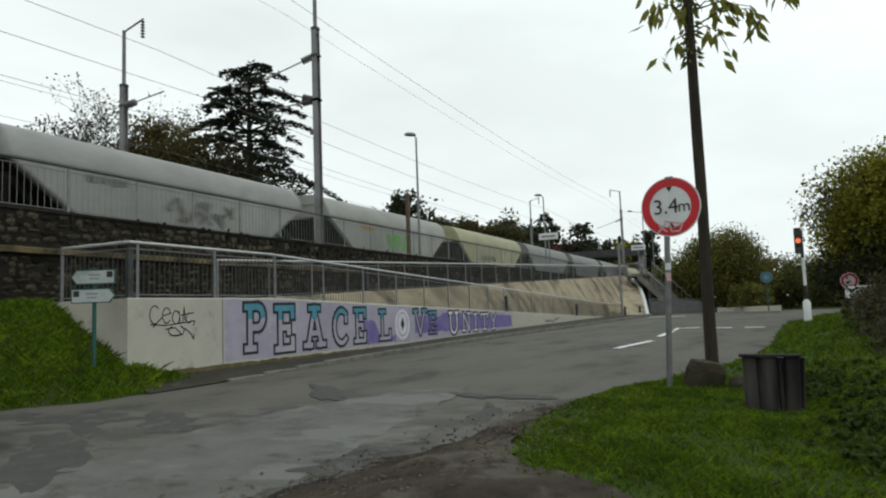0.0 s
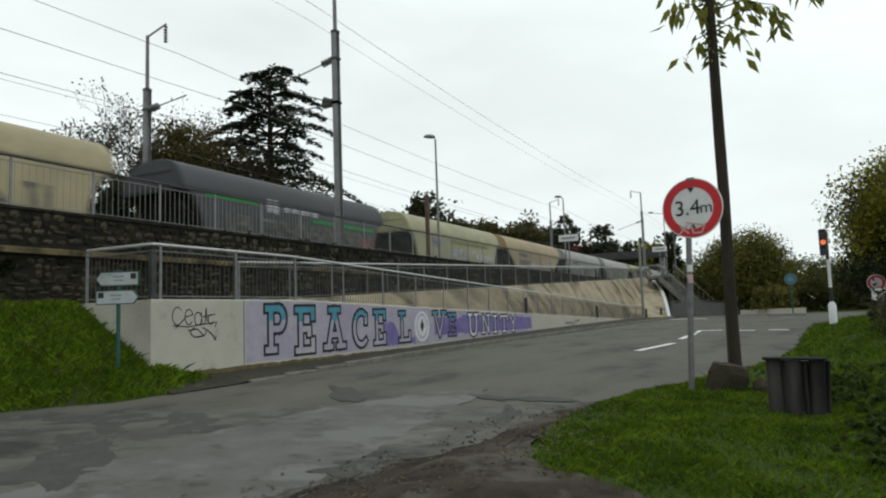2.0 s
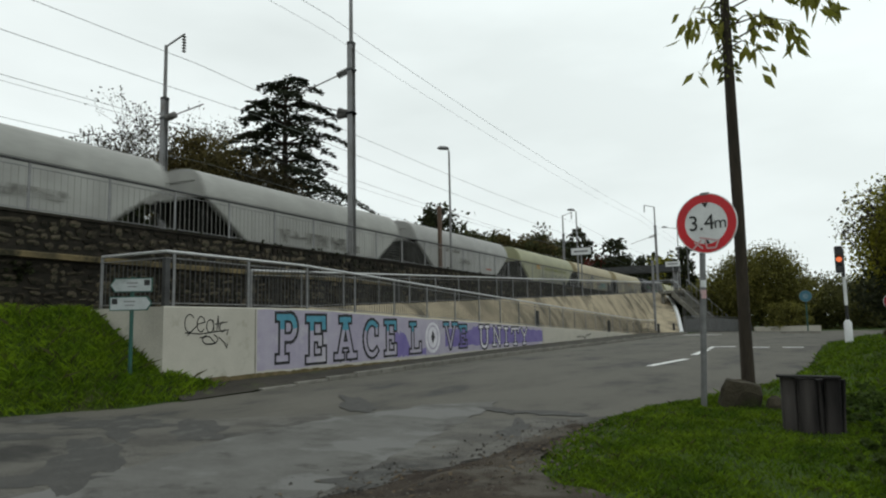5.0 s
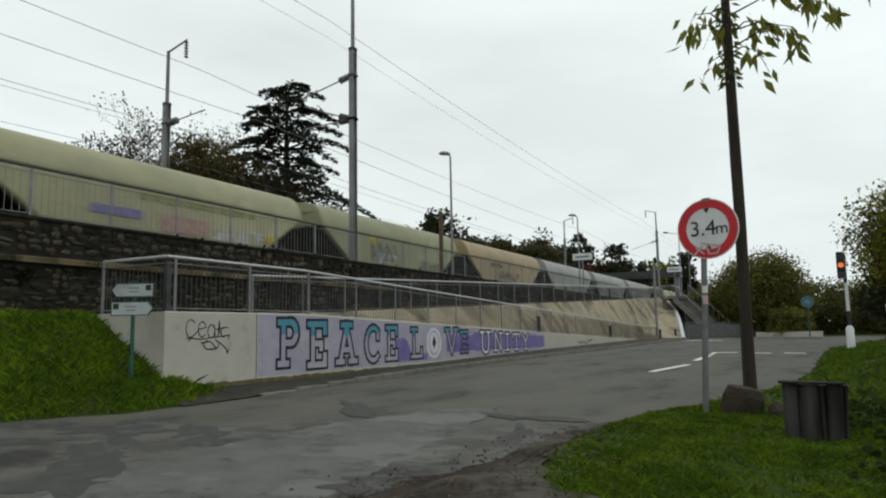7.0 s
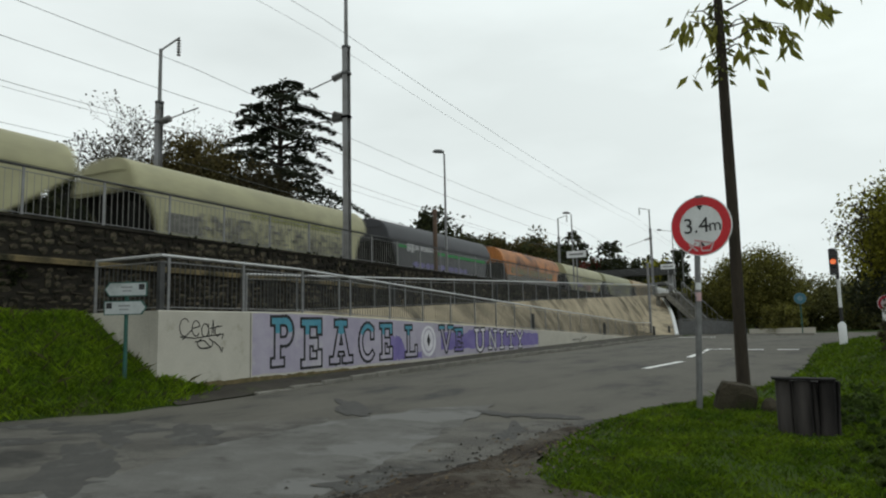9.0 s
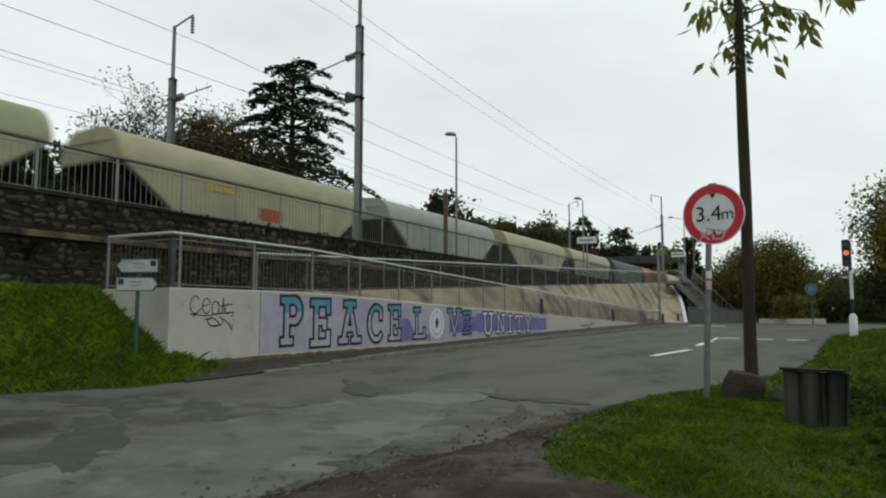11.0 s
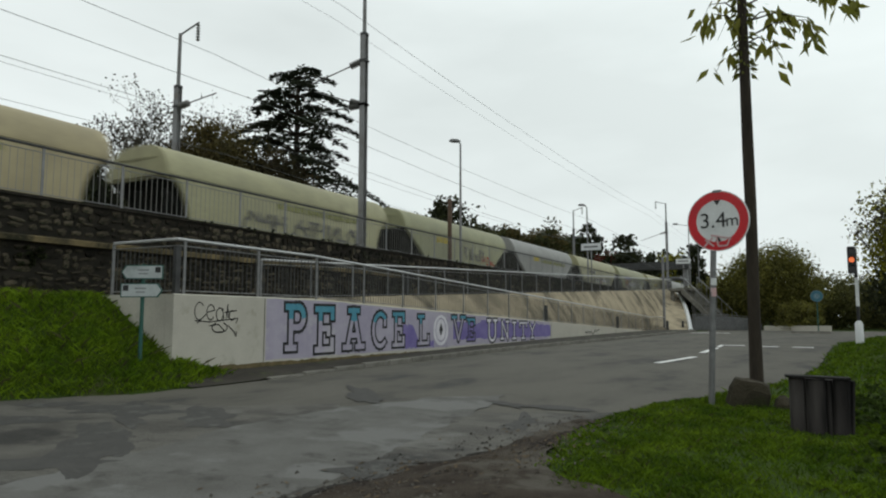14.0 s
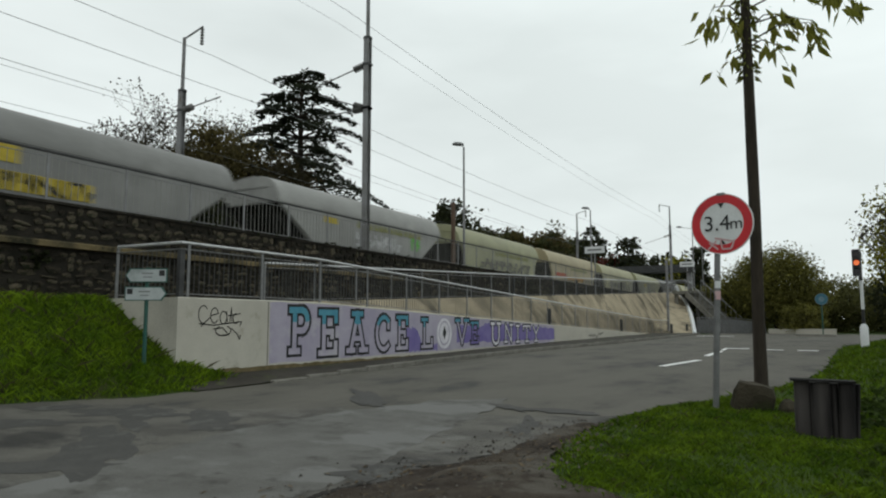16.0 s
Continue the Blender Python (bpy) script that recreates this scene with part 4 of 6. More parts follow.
    for s in (-1, 1):
        y0, y1 = sorted((s * 0.95, s * 1.1))
        bog.box(-1.35, 1.35, y0, y1, 0.42, 0.68, 0.03)
        for k in (-0.9, 0.9):
            bog.box(k - 0.16, k + 0.16, s * 1.03 - 0.12, s * 1.03 + 0.12, 0.32, 0.62, 0.03)
    bog.box(-0.25, 0.25, -1.0, 1.0, 0.5, 0.9)
    axle = Geo()
    axle.tube([(0, -1.0, 0), (0, 1.0, 0)], 0.08, 10)
    for s in (-0.75, 0.75):
        axle.tube([(0, s - 0.06, 0), (0, s + 0.06, 0)], 0.46, 20)
    return {"length": length, "body": body, "ribs": ribs, "end_plate": plate_.mesh("end_plate"), "roof_walkway": walk_strip.mesh("roof_walkway"), "eave_rail": eave.mesh("eave_rail"), "end_frame": frame_.mesh("end_frame"),
            "chute": chute.mesh("chute"), "ladder": ladder.mesh("ladder"), "buffers": buf.mesh("buffers"), "bogie": bog.mesh("bogie"), "wheelset": axle.mesh("wheelset", True)}


def scribble(x0, x1, z0, z1, seed, blobs=False):
    """Letter-like spray marks with no meaning, on the near side of a wagon: one mesh for each."""
    out = []
    r = random.Random(seed)
    x, y = x0, -HALF - 0.03
    while x < x1:
        g = Geo()
        w = r.uniform(0.45, 0.75) * (z1 - z0) * (2.4 if blobs and z1 - z0 < 0.6 else 1.0)
        if blobs:
            pts = [(x + w * 0.5 + w * 0.55 * math.cos(a) * r.uniform(0.8, 1.05), (z0 + z1) / 2 + (z1 - z0) * 0.5 * math.sin(a) * r.uniform(0.75, 1.05)) for a in [2 * math.pi * k / 12 for k in range(12)]]
            g.add([(a, y - 0.002 * (len(out) % 3), b) for a, b in pts], [tuple(range(12))])
        else:
            pts = [Vector((x + w * r.choice((0, 0.1, 0.5, 0.9, 1)), 0, r.choice((z0, z1, (z0 + z1) / 2)))) for _ in range(r.choice((4, 4, 5)))]
            for k, (a, b) in enumerate(zip(pts, pts[1:])):
                if (a - b).length < 0.05:
                    continue
                d = (b - a).normalized()
                s = Vector((-d.z, 0, d.x)) * (z1 - z0) * 0.1
                e = d * (z1 - z0) * 0.08
                g.add([(q.x, y - 0.0015 * k, q.z) for q in (a - s - e, b - s + e, b + s + e, a + s - e)], [(0, 1, 2, 3)])
        if g.v:
            out.append(g)
        x += w * 1.15
    return out


def plate(x0, x1, z0, z1, lift=0.03):
    return Geo().box(x0, x1, -HALF - lift, -HALF + 0.01, z0, z1)


SHAPES = {}


def hopper_wagon(kind, paint, length, label, marks=(), seed=0):
    if kind not in SHAPES:
        SHAPES[kind] = wagon_meshes(kind, length)
    s = SHAPES[kind]
    t = thing("hopper_wagon", label, "railway wagon", "wagons of the goods train")
    paint = PAINT[paint]
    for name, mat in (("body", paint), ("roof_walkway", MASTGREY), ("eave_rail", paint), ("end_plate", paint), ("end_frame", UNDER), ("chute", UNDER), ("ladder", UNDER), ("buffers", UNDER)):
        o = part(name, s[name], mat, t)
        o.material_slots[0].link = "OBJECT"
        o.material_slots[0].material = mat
    for me in s["ribs"] if kind == "slant" else ():
        o = part("rib", me, paint, t)
        o.material_slots[0].link = "OBJECT"
        o.material_slots[0].material = paint
    for x in (-s["length"] / 2 + 2.4, s["length"] / 2 - 2.4):
        b = part("bogie", s["bogie"], UNDER, t)
        b.location = (x, 0, 0)
        for k in (-0.9, 0.9):
            w = part("wheelset", s["wheelset"], WHEEL, b)
            w.location = (k, 0, 0.46)
    for i, (what, colour, x0, x1, z0, z1) in enumerate(marks):
        x0, x1 = x0 * 0.84, x1 * 0.84
        z0, z1 = 1.75 + (z0 - 1.25) * 0.86, 1.75 + (z1 - 1.25) * 0.86
        if what == "plate" and colour in ("olive", "white", "yellow", "orange", "dim") and z1 - z0 < 0.4 and x1 - x0 > 1.2:
            n = max(4, int((x1 - x0) / 0.42))
            for k in range(n):
                a = x0 + (x1 - x0) * k / n
                part("lettering", plate(a, a + (x1 - x0) / n * (0.62 + 0.2 * ((k * 7 + i) % 3) / 2), z0 + 0.02 * (k % 2), z1, 0.027 + 0.003 * i), G_COL[colour], t)
        elif what == "plate":
            part("painted_panel", plate(x0, x1, z0, z1, 0.027 + 0.003 * i), G_COL[colour], t)
        else:
            for g in scribble(x0, x1, z0, z1, seed * 7 + i, what == "blob"):
                part("graffiti_mark", g, G_COL[colour], t)
    return t


# type, paint, what it looks like, marks on the side that shows
P_, S_, B_ = "plate", "scrawl", "blob"
OLIVE_ROW = (P_, "olive", -1.5, 5.0, 2.25, 2.55)
TRAIN = [
    ("slant", "grey", "light grey", ()), ("slant", "cream", "cream", ()), ("slant", "dull", "dull grey", ()), ("slant", "dull", "dull grey", ((S_, "dim", -2, 3, 1.5, 2.2),)),
    ("slant", "dull", "dull grey", ()), ("slant", "cream", "pale cream", ((S_, "dim", -3, 0, 1.5, 1.9),)),
    ("slant", "white", "grey-white", ((P_, "orange", -4.2, -2.6, 2.3, 2.5), (S_, "green", -1.2, 1.6, 1.4, 2.2))),
    ("slant", "grey", "light grey", ((P_, "dim", -4.6, -2.8, 2.3, 2.55), (S_, "dim", -1.2, 2.2, 1.4, 2.2))),
    ("slant", "peach", "faded orange and cream", ((P_, "dim", -4.4, -2.2, 2.15, 2.5), (P_, "dim", -4.4, -2.0, 1.35, 1.9), (B_, "silver", -1.5, 4.3, 1.3, 1.75))),
    ("round", "cream", "yellowish cream", (OLIVE_ROW, (S_, "silver", -1.5, 2.0, 1.3, 1.9), (B_, "white", 2.5, 6.0, 1.3, 1.8), (S_, "violet", -4.4, -3.2, 1.9, 2.4))),
    ("round", "dark", "dark grey and green-striped", ((P_, "stripe", -6.2, -3.2, 2.5, 2.68), (P_, "stripe", 0.6, 6.2, 2.1, 2.28), (B_, "white", -2.6, -1.8, 2.2, 2.9), (P_, "white", -1.4, 1.2, 2.4, 2.62), (S_, "dim", -5, 6, 1.25, 1.9), (S_, "red", 4.6, 6.2, 1.3, 1.7))),
    ("round", "sand", "sandy cream", ((P_, "orange", -2.6, 0.2, 2.3, 2.55), (S_, "dim", -1, 5, 1.3, 1.9))),
    ("slant", "sand", "sandy cream", ((S_, "ink", -3.6, -0.8, 2.2, 2.55), (S_, "dim", -4.0, -1.6, 1.4, 2.0), (S_, "teal", 1.0, 4.2, 1.35, 1.95), (S_, "red", 0.4, 1.2, 1.7, 2.1))),
    ("slant", "olive", "greenish cream", ((P_, "orange", -3.4, -2.6, 2.3, 2.6), OLIVE_ROW, (S_, "dim", -2.5, 5, 1.3, 1.9))),
    ("slant", "grey", "light grey", ((P_, "dim", -3.4, -1.2, 2.3, 2.55), (S_, "dim", -1.5, 0.2, 1.7, 2.0), (P_, "red", 3.1, 3.9, 1.5, 1.6))),
    ("slant", "white", "grey-white", ((S_, "dim", -3, 3, 1.4, 1.9),)),
    ("slant", "white", "grey-white", ((S_, "dim", 0, 3.4, 1.6, 1.9),)),
    ("slant", "peach", "faded orange and cream", ((S_, "ink", -3.6, -1.4, 2.2, 2.5), (S_, "dim", -2, 2, 1.4, 1.9))),
    ("slant", "olive", "greenish cream", ((P_, "yellow", -3.2, -2.6, 2.2, 2.6), (S_, "dim", -3.0, -0.5, 1.5, 2.3), (S_, "silver", -2.6, -0.6, 1.3, 1.8), (S_, "dim", 2.4, 4.6, 1.3, 1.7))),
    ("slant", "cream", "cream", ((P_, "olive", -1.5, 4.4, 2.3, 2.55), (P_, "violet", -3.4, -1.4, 1.6, 1.9), (P_, "pink", -0.6, 1.6, 1.3, 1.9), (S_, "white", 2.0, 4.8, 1.3, 1.75), (P_, "yellow", 4.9, 5.4, 1.4, 1.7))),
    ("round", "rust", "rusty faded orange", ((P_, "moss", -5.6, 5.0, 1.85, 2.35), (P_, "dim", -6.6, 6.2, 1.2, 1.72), (S_, "dim", -3, 3, 1.5, 1.9))),
    ("round", "dark", "dark grey and green-striped", ((P_, "stripe", -6.3, -5.4, 2.3, 2.5), (P_, "stripe", -1.3, 6.2, 2.2, 2.4), (B_, "white", -5.3, -4.75, 2.05, 2.75), (P_, "white", -4.3, -1.5, 2.28, 2.56), (B_, "violet", -4.6, 2.5, 1.2, 1.62))),
    ("round", "cream", "pale cream", ((P_, "olive", -1.5, 6.0, 2.35, 2.6), (S_, "dim", -4.6, 5.4, 1.65, 2.15), (S_, "dim", -5, 5.5, 1.25, 1.6), (P_, "dim", -6, -4.4, 1.3, 2.0))),
    ("slant", "cream", "cream", ((S_, "dim", -2.6, 0.6, 1.7, 2.4), (S_, "dim", 2.8, 4.6, 1.4, 1.6))),
    ("slant", "white", "grey-white", ()), ("slant", "cream", "cream", ((P_, "yellow", -3.6, -1.9, 2.2, 2.5), (P_, "red", -0.6, 0.8, 1.4, 1.9))),
    ("slant", "olive", "dull greyish cream", ((P_, "violet", -4.6, -1.4, 2.3, 2.6), (P_, "yellow", -4.4, -1.6, 2.1, 2.22), (P_, "yellow", -3.9, -3.1, 1.9, 2.05), (S_, "red", -4.4, -3.6, 1.4, 2.2), (B_, "white", -3.2, 1.0, 1.4, 2.2), (S_, "white", 1.4, 4.6, 1.35, 2.0))),
    ("slant", "cream", "cream", ((P_, "dim", -3.4, -1.4, 2.2, 2.5), (S_, "white", -1.4, 4.2, 1.35, 1.85), (S_, "red", 0.2, 1.0, 1.35, 1.7))),
    ("slant", "grey", "light grey", ((P_, "yellow", -3.2, -2.0, 2.3, 2.6), OLIVE_ROW)),
    ("slant", "olive", "greenish grey", ((P_, "yellow", -3.6, -2.0, 2.2, 2.55), (S_, "dim", 0.2, 2.8, 1.5, 2.2), (S_, "red", 3.0, 5.0, 1.3, 1.8))),
    ("round", "cream", "yellowish cream", (OLIVE_ROW, (S_, "dim", -3.6, 5, 1.3, 1.9))),
    ("round", "sand", "sandy cream with rusty runs", ((P_, "olive", -1, 4, 2.3, 2.55), (P_, "red", -5.6, -2.5, 1.6, 1.9), (P_, "orange", -2.2, 3.0, 1.35, 1.7))),
    ("round", "olive", "greenish cream", (OLIVE_ROW, (S_, "dim", -4, 5, 1.3, 1.9))),
    ("slant", "grey", "light grey", ((P_, "yellow", -4.2, -3.2, 2.2, 2.5), OLIVE_ROW, (S_, "white", -1.6, 2.6, 1.4, 2.0), (S_, "green", 3.6, 4.6, 1.6, 2.2))),
    ("slant", "dull", "dull grey", ((P_, "yellow", -2.2, -1.2, 2.1, 2.6), (P_, "yellow", -7.0, 1.2, 1.3, 1.85), (S_, "ink", -6.8, 1.0, 1.35, 1.8), (P_, "orange", -4.8, -3.2, 2.1, 2.6))),
    ("slant", "grey", "light grey", ()),
]
wagons = []
for i, (kind, paint, look_, marks) in enumerate(TRAIN):
    w = hopper_wagon(kind, paint, 14.35, look_ + " covered hopper wagon on the track", marks, i)
    wagons.append((w, FRONTS[i] + GAP / 2 - 14.35 / 2))


# ---- catenary masts and wires ----
def insulator(g, p, d, n=4, r=0.07, gap=0.09):
    p, d = Vector(p), Vector(d).normalized()
    for k in range(n):
        q = p + d * gap * k
        g.tube([q, q + d * gap * 0.35, q + d * gap * 0.7], [r * 0.5, r, r * 0.4], 8)


def catenary_mast(x, y, side, foot, top, joint, arms, label, hook=True):
    """A tall steel mast; side: +1 when its arms reach to larger y."""
    t = thing("catenary_mast", label, "catenary mast", "catenary masts")
    h, w, k = 0.125, 0.12, 0.015
    prof = ((-h, -w), (-h + k, -w), (-h + k, -k), (h - k, -k), (h - k, -w), (h, -w), (h, w), (h - k, w), (h - k, k), (-h + k, k), (-h + k, w), (-h, w))
    g = Geo().loft([[(x + a, y + b, z) for a, b in prof] for z in (foot, joint)])
    part("lower_post", g, MASTGREY, t)
    part("upper_post", Geo().tube([(x, y, joint - 0.3), (x, y, top)], [0.085, 0.075], 10), MASTGREY, t, smooth=True)
    part("collar", Geo().box(x - 0.14, x + 0.14, y - 0.14, y + 0.14, joint - 0.12, joint, 0.02), DARKSTEEL, t)
    part("footing", Geo().box(x - 0.35, x + 0.35, y - 0.35, y + 0.35, foot - 0.35, foot + 0.05, 0.03), KERB, t)
    for z0, z1, reach in arms:
        d = Vector((0, side * reach, z1 - z0))
        a = Vector((x, y + side * 0.12, z0))
        part("bracket_arm", Geo().tube([a + d * 0.14, a + d], 0.028, 6), MASTGREY, t)
        g = Geo()
        insulator(g, a, d, 5, 0.16, 0.12)
        part("insulator", g, GLAZE, t)
        part("clamp", Geo().box(x - 0.16, x + 0.16, y - 0.16, y + 0.16, z0 - 0.05, z0 + 0.05, 0.015), DARKSTEEL, t)
    if hook:
        part("top_arm", Geo().tube([(x, y, top - 0.05), (x, y + side * 1.15, top + 0.28)], 0.04, 6), MASTGREY, t)
        g = Geo()
        insulator(g, (x, y + side * 1.1, top + 0.2), (0, 0, -1), 6, 0.1, 0.13)
        part("insulator_string", g, GLAZE, t)
    return t


catenary_mast(22.6, 15.85, 1, 3.0, 16.0, 13.3, ((12.1, 11.55, 2.6), (10.25, 11.2, 2.4), (10.25, 10.2, 2.3)), "tall grey steel catenary mast behind the trackside fence", hook=False)
catenary_mast(20.2, 24.0, -1, 2.8, 14.0, 11.65, ((10.7, 10.95, 2.2),), "grey catenary mast beyond the tracks with a hooked top arm")
catenary_mast(79.7, 25.0, -1, 2.8, 14.5, 12.2, ((11.2, 11.8, 2.6),), "distant grey catenary mast with a hooked top arm")
catenary_mast(79.6, 14.2, 1, 4.2, 14.5, 12.3, ((11.2, 10.4, 2.7),), "distant catenary mast on the near side of the tracks")


def wire(pts, r, label):
    out = []
    for p, q in zip(pts, pts[1:]):
        for k in range(12):
            s = k / 12
            v = Vector(p).lerp(Vector(q), s)
            v.z -= 4 * s * (1 - s) * ((Vector(q) - Vector(p)).length / 60) ** 2 * 0.45
            out.append(v)
    out.append(Vector(pts[-1]))
    solid("overhead_wire", Geo().tube(out, r, 5), WIRE, label, "wire", "overhead wires")


for y, z, r in ((15.75, 13.75, 0.009), (16.0, 13.2, 0.006), (18.6, 9.95, 0.010), (18.7, 8.75, 0.009), (22.6, 9.95, 0.008), (22.6, 8.75, 0.008), (22.9, 13.2, 0.012)):
    wire([(-38, y, z), (21, y, z), (79.6, y, z), (140, y, z)], r, "thin overhead railway wire between the masts")


# ---- height limit sign ----
def text_mesh(s, size):
    cu = bpy.data.curves.new("text", "FONT")
    cu.body, cu.size, cu.align_x, cu.align_y = s, size, "CENTER", "CENTER"
    cu.resolution_u = 4
    ob = new("text", cu)
    me = bpy.data.meshes.new_from_object(ob)
    bpy.data.objects.remove(ob)
    return me


def road_sign_height():
    """A round height limit sign; its face looks along -x of its own space."""
    t = thing("road_sign", "round red-bordered height limit sign reading 3.4m on a grey pole", "road sign", at=pose(10.36, 1.135, 0, 0, 0, -12))
    foot = land_z(10.35, 1.2)
    part("pole", Geo().tube([(0.05, 0.215, foot - 0.2), (0.05, 0.06, 3.3)], 0.042, 14), GALV, t, smooth=True)
    c = 2.925
    disc = part("disc", Geo().disc((0, 0, c), (-1, 0, 0), 0.432, 0.02, 48), WHITE, t, "white disc with a scuffed rim")
    ring = Geo()
    n = 56
    v = [(-0.0235, r * math.cos(2 * math.pi * k / n), c + r * math.sin(2 * math.pi * k / n)) for r in (0.418, 0.30) for k in range(n)]
    ring.add(v, [(k, (k + 1) % n, n + (k + 1) % n, n + k) for k in range(n)])
    part("red_border", ring, RED, disc)
    for z, s in ((c + 0.295, -1), (c - 0.295, 1)):
        part("arrow_mark", Geo().add([(-0.0255, -0.045, z), (-0.0255, 0.045, z), (-0.0255, 0, z + s * 0.075)], [(0, 1, 2)]), BLACK, disc)
    me = text_mesh("3.4", 0.31)
    o = part("figure", me, BLACK, disc)
    o.matrix_basis = Matrix.Translation((-0.027, 0.065, c)) @ Matrix(((0, 0, -1, 0), (-1, 0, 0, 0), (0, 1, 0, 0), (0, 0, 0, 1)))
    me = text_mesh("m", 0.24)
    o = part("unit", me, BLACK, disc)
    o.matrix_basis = Matrix.Translation((-0.027, -0.20, c - 0.012)) @ Matrix(((0, 0, -1, 0), (-1, 0, 0, 0), (0, 1, 0, 0), (0, 0, 0, 1)))
    g = Geo()
    for a, b in (((0.18, -0.26), (0.06, -0.36)), ((0.08, -0.24), (0.2, -0.36)), ((0.02, -0.24), (0.0, -0.36)), ((0.0, -0.36), (-0.12, -0.36)), ((-0.12, -0.36), (-0.17, -0.24)), ((0.1, -0.2), (-0.16, -0.26))):
        p, q = Vector((-0.0295, a[0], c + a[1])), Vector((-0.0295, b[0], c + b[1]))
        d = (q - p).normalized()
        s = Vector((0, -d.z, d.y)) * 0.012
        m = len(g.v)
        g.add([p - s, q - s, q + s, p + s], [(0, 1, 2, 3)])
    part("scrawl", g, PINK, disc, "pale pink scrawl across the border")
    part("cap", Geo().box(-0.03, 0.08, -0.06, 0.06, 3.33, 3.37, 0.01), GALV, t)
    for z0, z1, m in ((2.02, 2.12, WHITE), (1.86, 1.98, PINK)):
        part("sticker", Geo().tube([(0.05, 0.215 - 0.0456 * (z0 + 0.1), z0), (0.05, 0.215 - 0.0456 * (z1 + 0.1), z1)], 0.0435, 14, caps=False), m, t)
    return t


road_sign_height()


# ---- finger signs on the bank ----
def finger_post():
    x, y = 8.25, 10.5
    z0 = land_z(x, y)
    t = thing("finger_post", "green post with two white pointed direction boards on the grass bank", "direction sign")
    part("post", Geo().tube([(x, y, z0 - 0.3), (x, y, 2.5)], 0.035, 10), GREENPOST, t, smooth=True)
    d = Vector((0.47, -0.883, 0))
    nrm = Vector((-0.883, -0.47, 0))
    for zc, s in ((2.36, -1), (2.035, 1)):
        def outline(k, lift):
            a, h = 0.37 - k, 0.125 - k
            pts = [(-s * a, -h), (s * (a - 0.08), -h), (s * a, 0), (s * (a - 0.08), h), (-s * a, h)]
            return [Vector((x, y, zc)) + d * u + Vector((0, 0, w)) + nrm * lift for u, w in pts]
        b = part("board", Geo().loft([outline(0, 0.03), outline(0, 0.055)]), GREENPOST, t, "green-edged pointed board")
        part("panel", Geo().loft([outline(0.018, 0.05), outline(0.018, 0.058)]), SIGNFACE, b, "white lettered panel")
        for u, w, l, h in ((-s * 0.02, 0.035, 0.2, 0.022), (-s * 0.02, -0.03, 0.16, 0.018)):
            q = Vector((x, y, zc + w)) + nrm * 0.0605 + d * u
            part("lettering", Geo().add([q - d * l / 2 + Vector((0, 0, -h / 2)), q + d * l / 2 + Vector((0, 0, -h / 2)), q + d * l / 2 + Vector((0, 0, h / 2)), q - d * l / 2 + Vector((0, 0, h / 2))], [(0, 1, 2, 3)]), GALV, b)
        q = Vector((x, y, zc + 0.04)) + nrm * 0.0605 - d * s * 0.28
        part("symbol", Geo().add([q + d * u + Vector((0, 0, w)) for u, w in ((-0.05, -0.05), (0.05, -0.05), (0.05, 0.05), (-0.05, 0.05))], [(0, 1, 2, 3)]), BLACK, b)


finger_post()


# ---- plants ----
LEAF_YOUNG = leafy("young_tree_leaf", (0.13, 0.14, 0.025), (0.20, 0.19, 0.03), 0.4)
IVY = leafy("yellow_green_leaf", (0.14, 0.15, 0.02), (0.09, 0.10, 0.02), 0.3)
CEDAR = leafy("cedar_needles", (0.018, 0.024, 0.014), (0.03, 0.035, 0.02), 0.4)
OCHRE = leafy("ochre_leaf", (0.105, 0.08, 0.025), (0.055, 0.05, 0.018), 0.45)
OCHRE2 = leafy("dark_ochre_leaf", (0.045, 0.035, 0.015), (0.03, 0.028, 0.012), 0.45)
GREYLEAF = leafy("grey_brown_leaf", (0.075, 0.07, 0.05), (0.05, 0.045, 0.035), 0.4)
BUSHLEAF = leafy("dull_green_leaf", (0.15, 0.14, 0.03), (0.075, 0.075, 0.02), 0.5)
WOODLEAF = leafy("wood_leaf", (0.065, 0.068, 0.022), (0.035, 0.04, 0.016), 0.5)
BRIGHTLEAF = leafy("yellowing_leaf", (0.25, 0.235, 0.022), (0.12, 0.125, 0.018), 0.5)
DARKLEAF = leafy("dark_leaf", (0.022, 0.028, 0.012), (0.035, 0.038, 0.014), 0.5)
HEDGELEAF = leafy("hedge_leaf", (0.12, 0.118, 0.04), (0.075, 0.076, 0.024), 0.5)
REDLEAF = leafy("red_leaf", (0.14, 0.025, 0.02), (0.09, 0.02, 0.016), 0.4)
BRAMBLE = leafy("bramble_leaf", (0.05, 0.045, 0.022), (0.07, 0.058, 0.036), 0.5)


def leaf_quad(g, p, size, r, flat=0.0, long=1.0):
    """One small leaf or clump: a folded diamond at p, turned at random."""
    a = Vector((r.gauss(0, 1), r.gauss(0, 1), r.gauss(0, 1) * (1 - flat))).normalized()
    b = Vector((r.gauss(0, 1), r.gauss(0, 1), r.gauss(0, 1) * (1 - flat)))
    b = (b - a * b.dot(a)).normalized()
    a, b = a * size * 0.5 * long, b * size * 0.28
    n = len(g.v)
    g.v += [tuple(p - a), tuple(p + b), tuple(p + a), tuple(p - b)]
    g.f.append((n, n + 1, n + 2, n + 3))
    g.m.append(0)


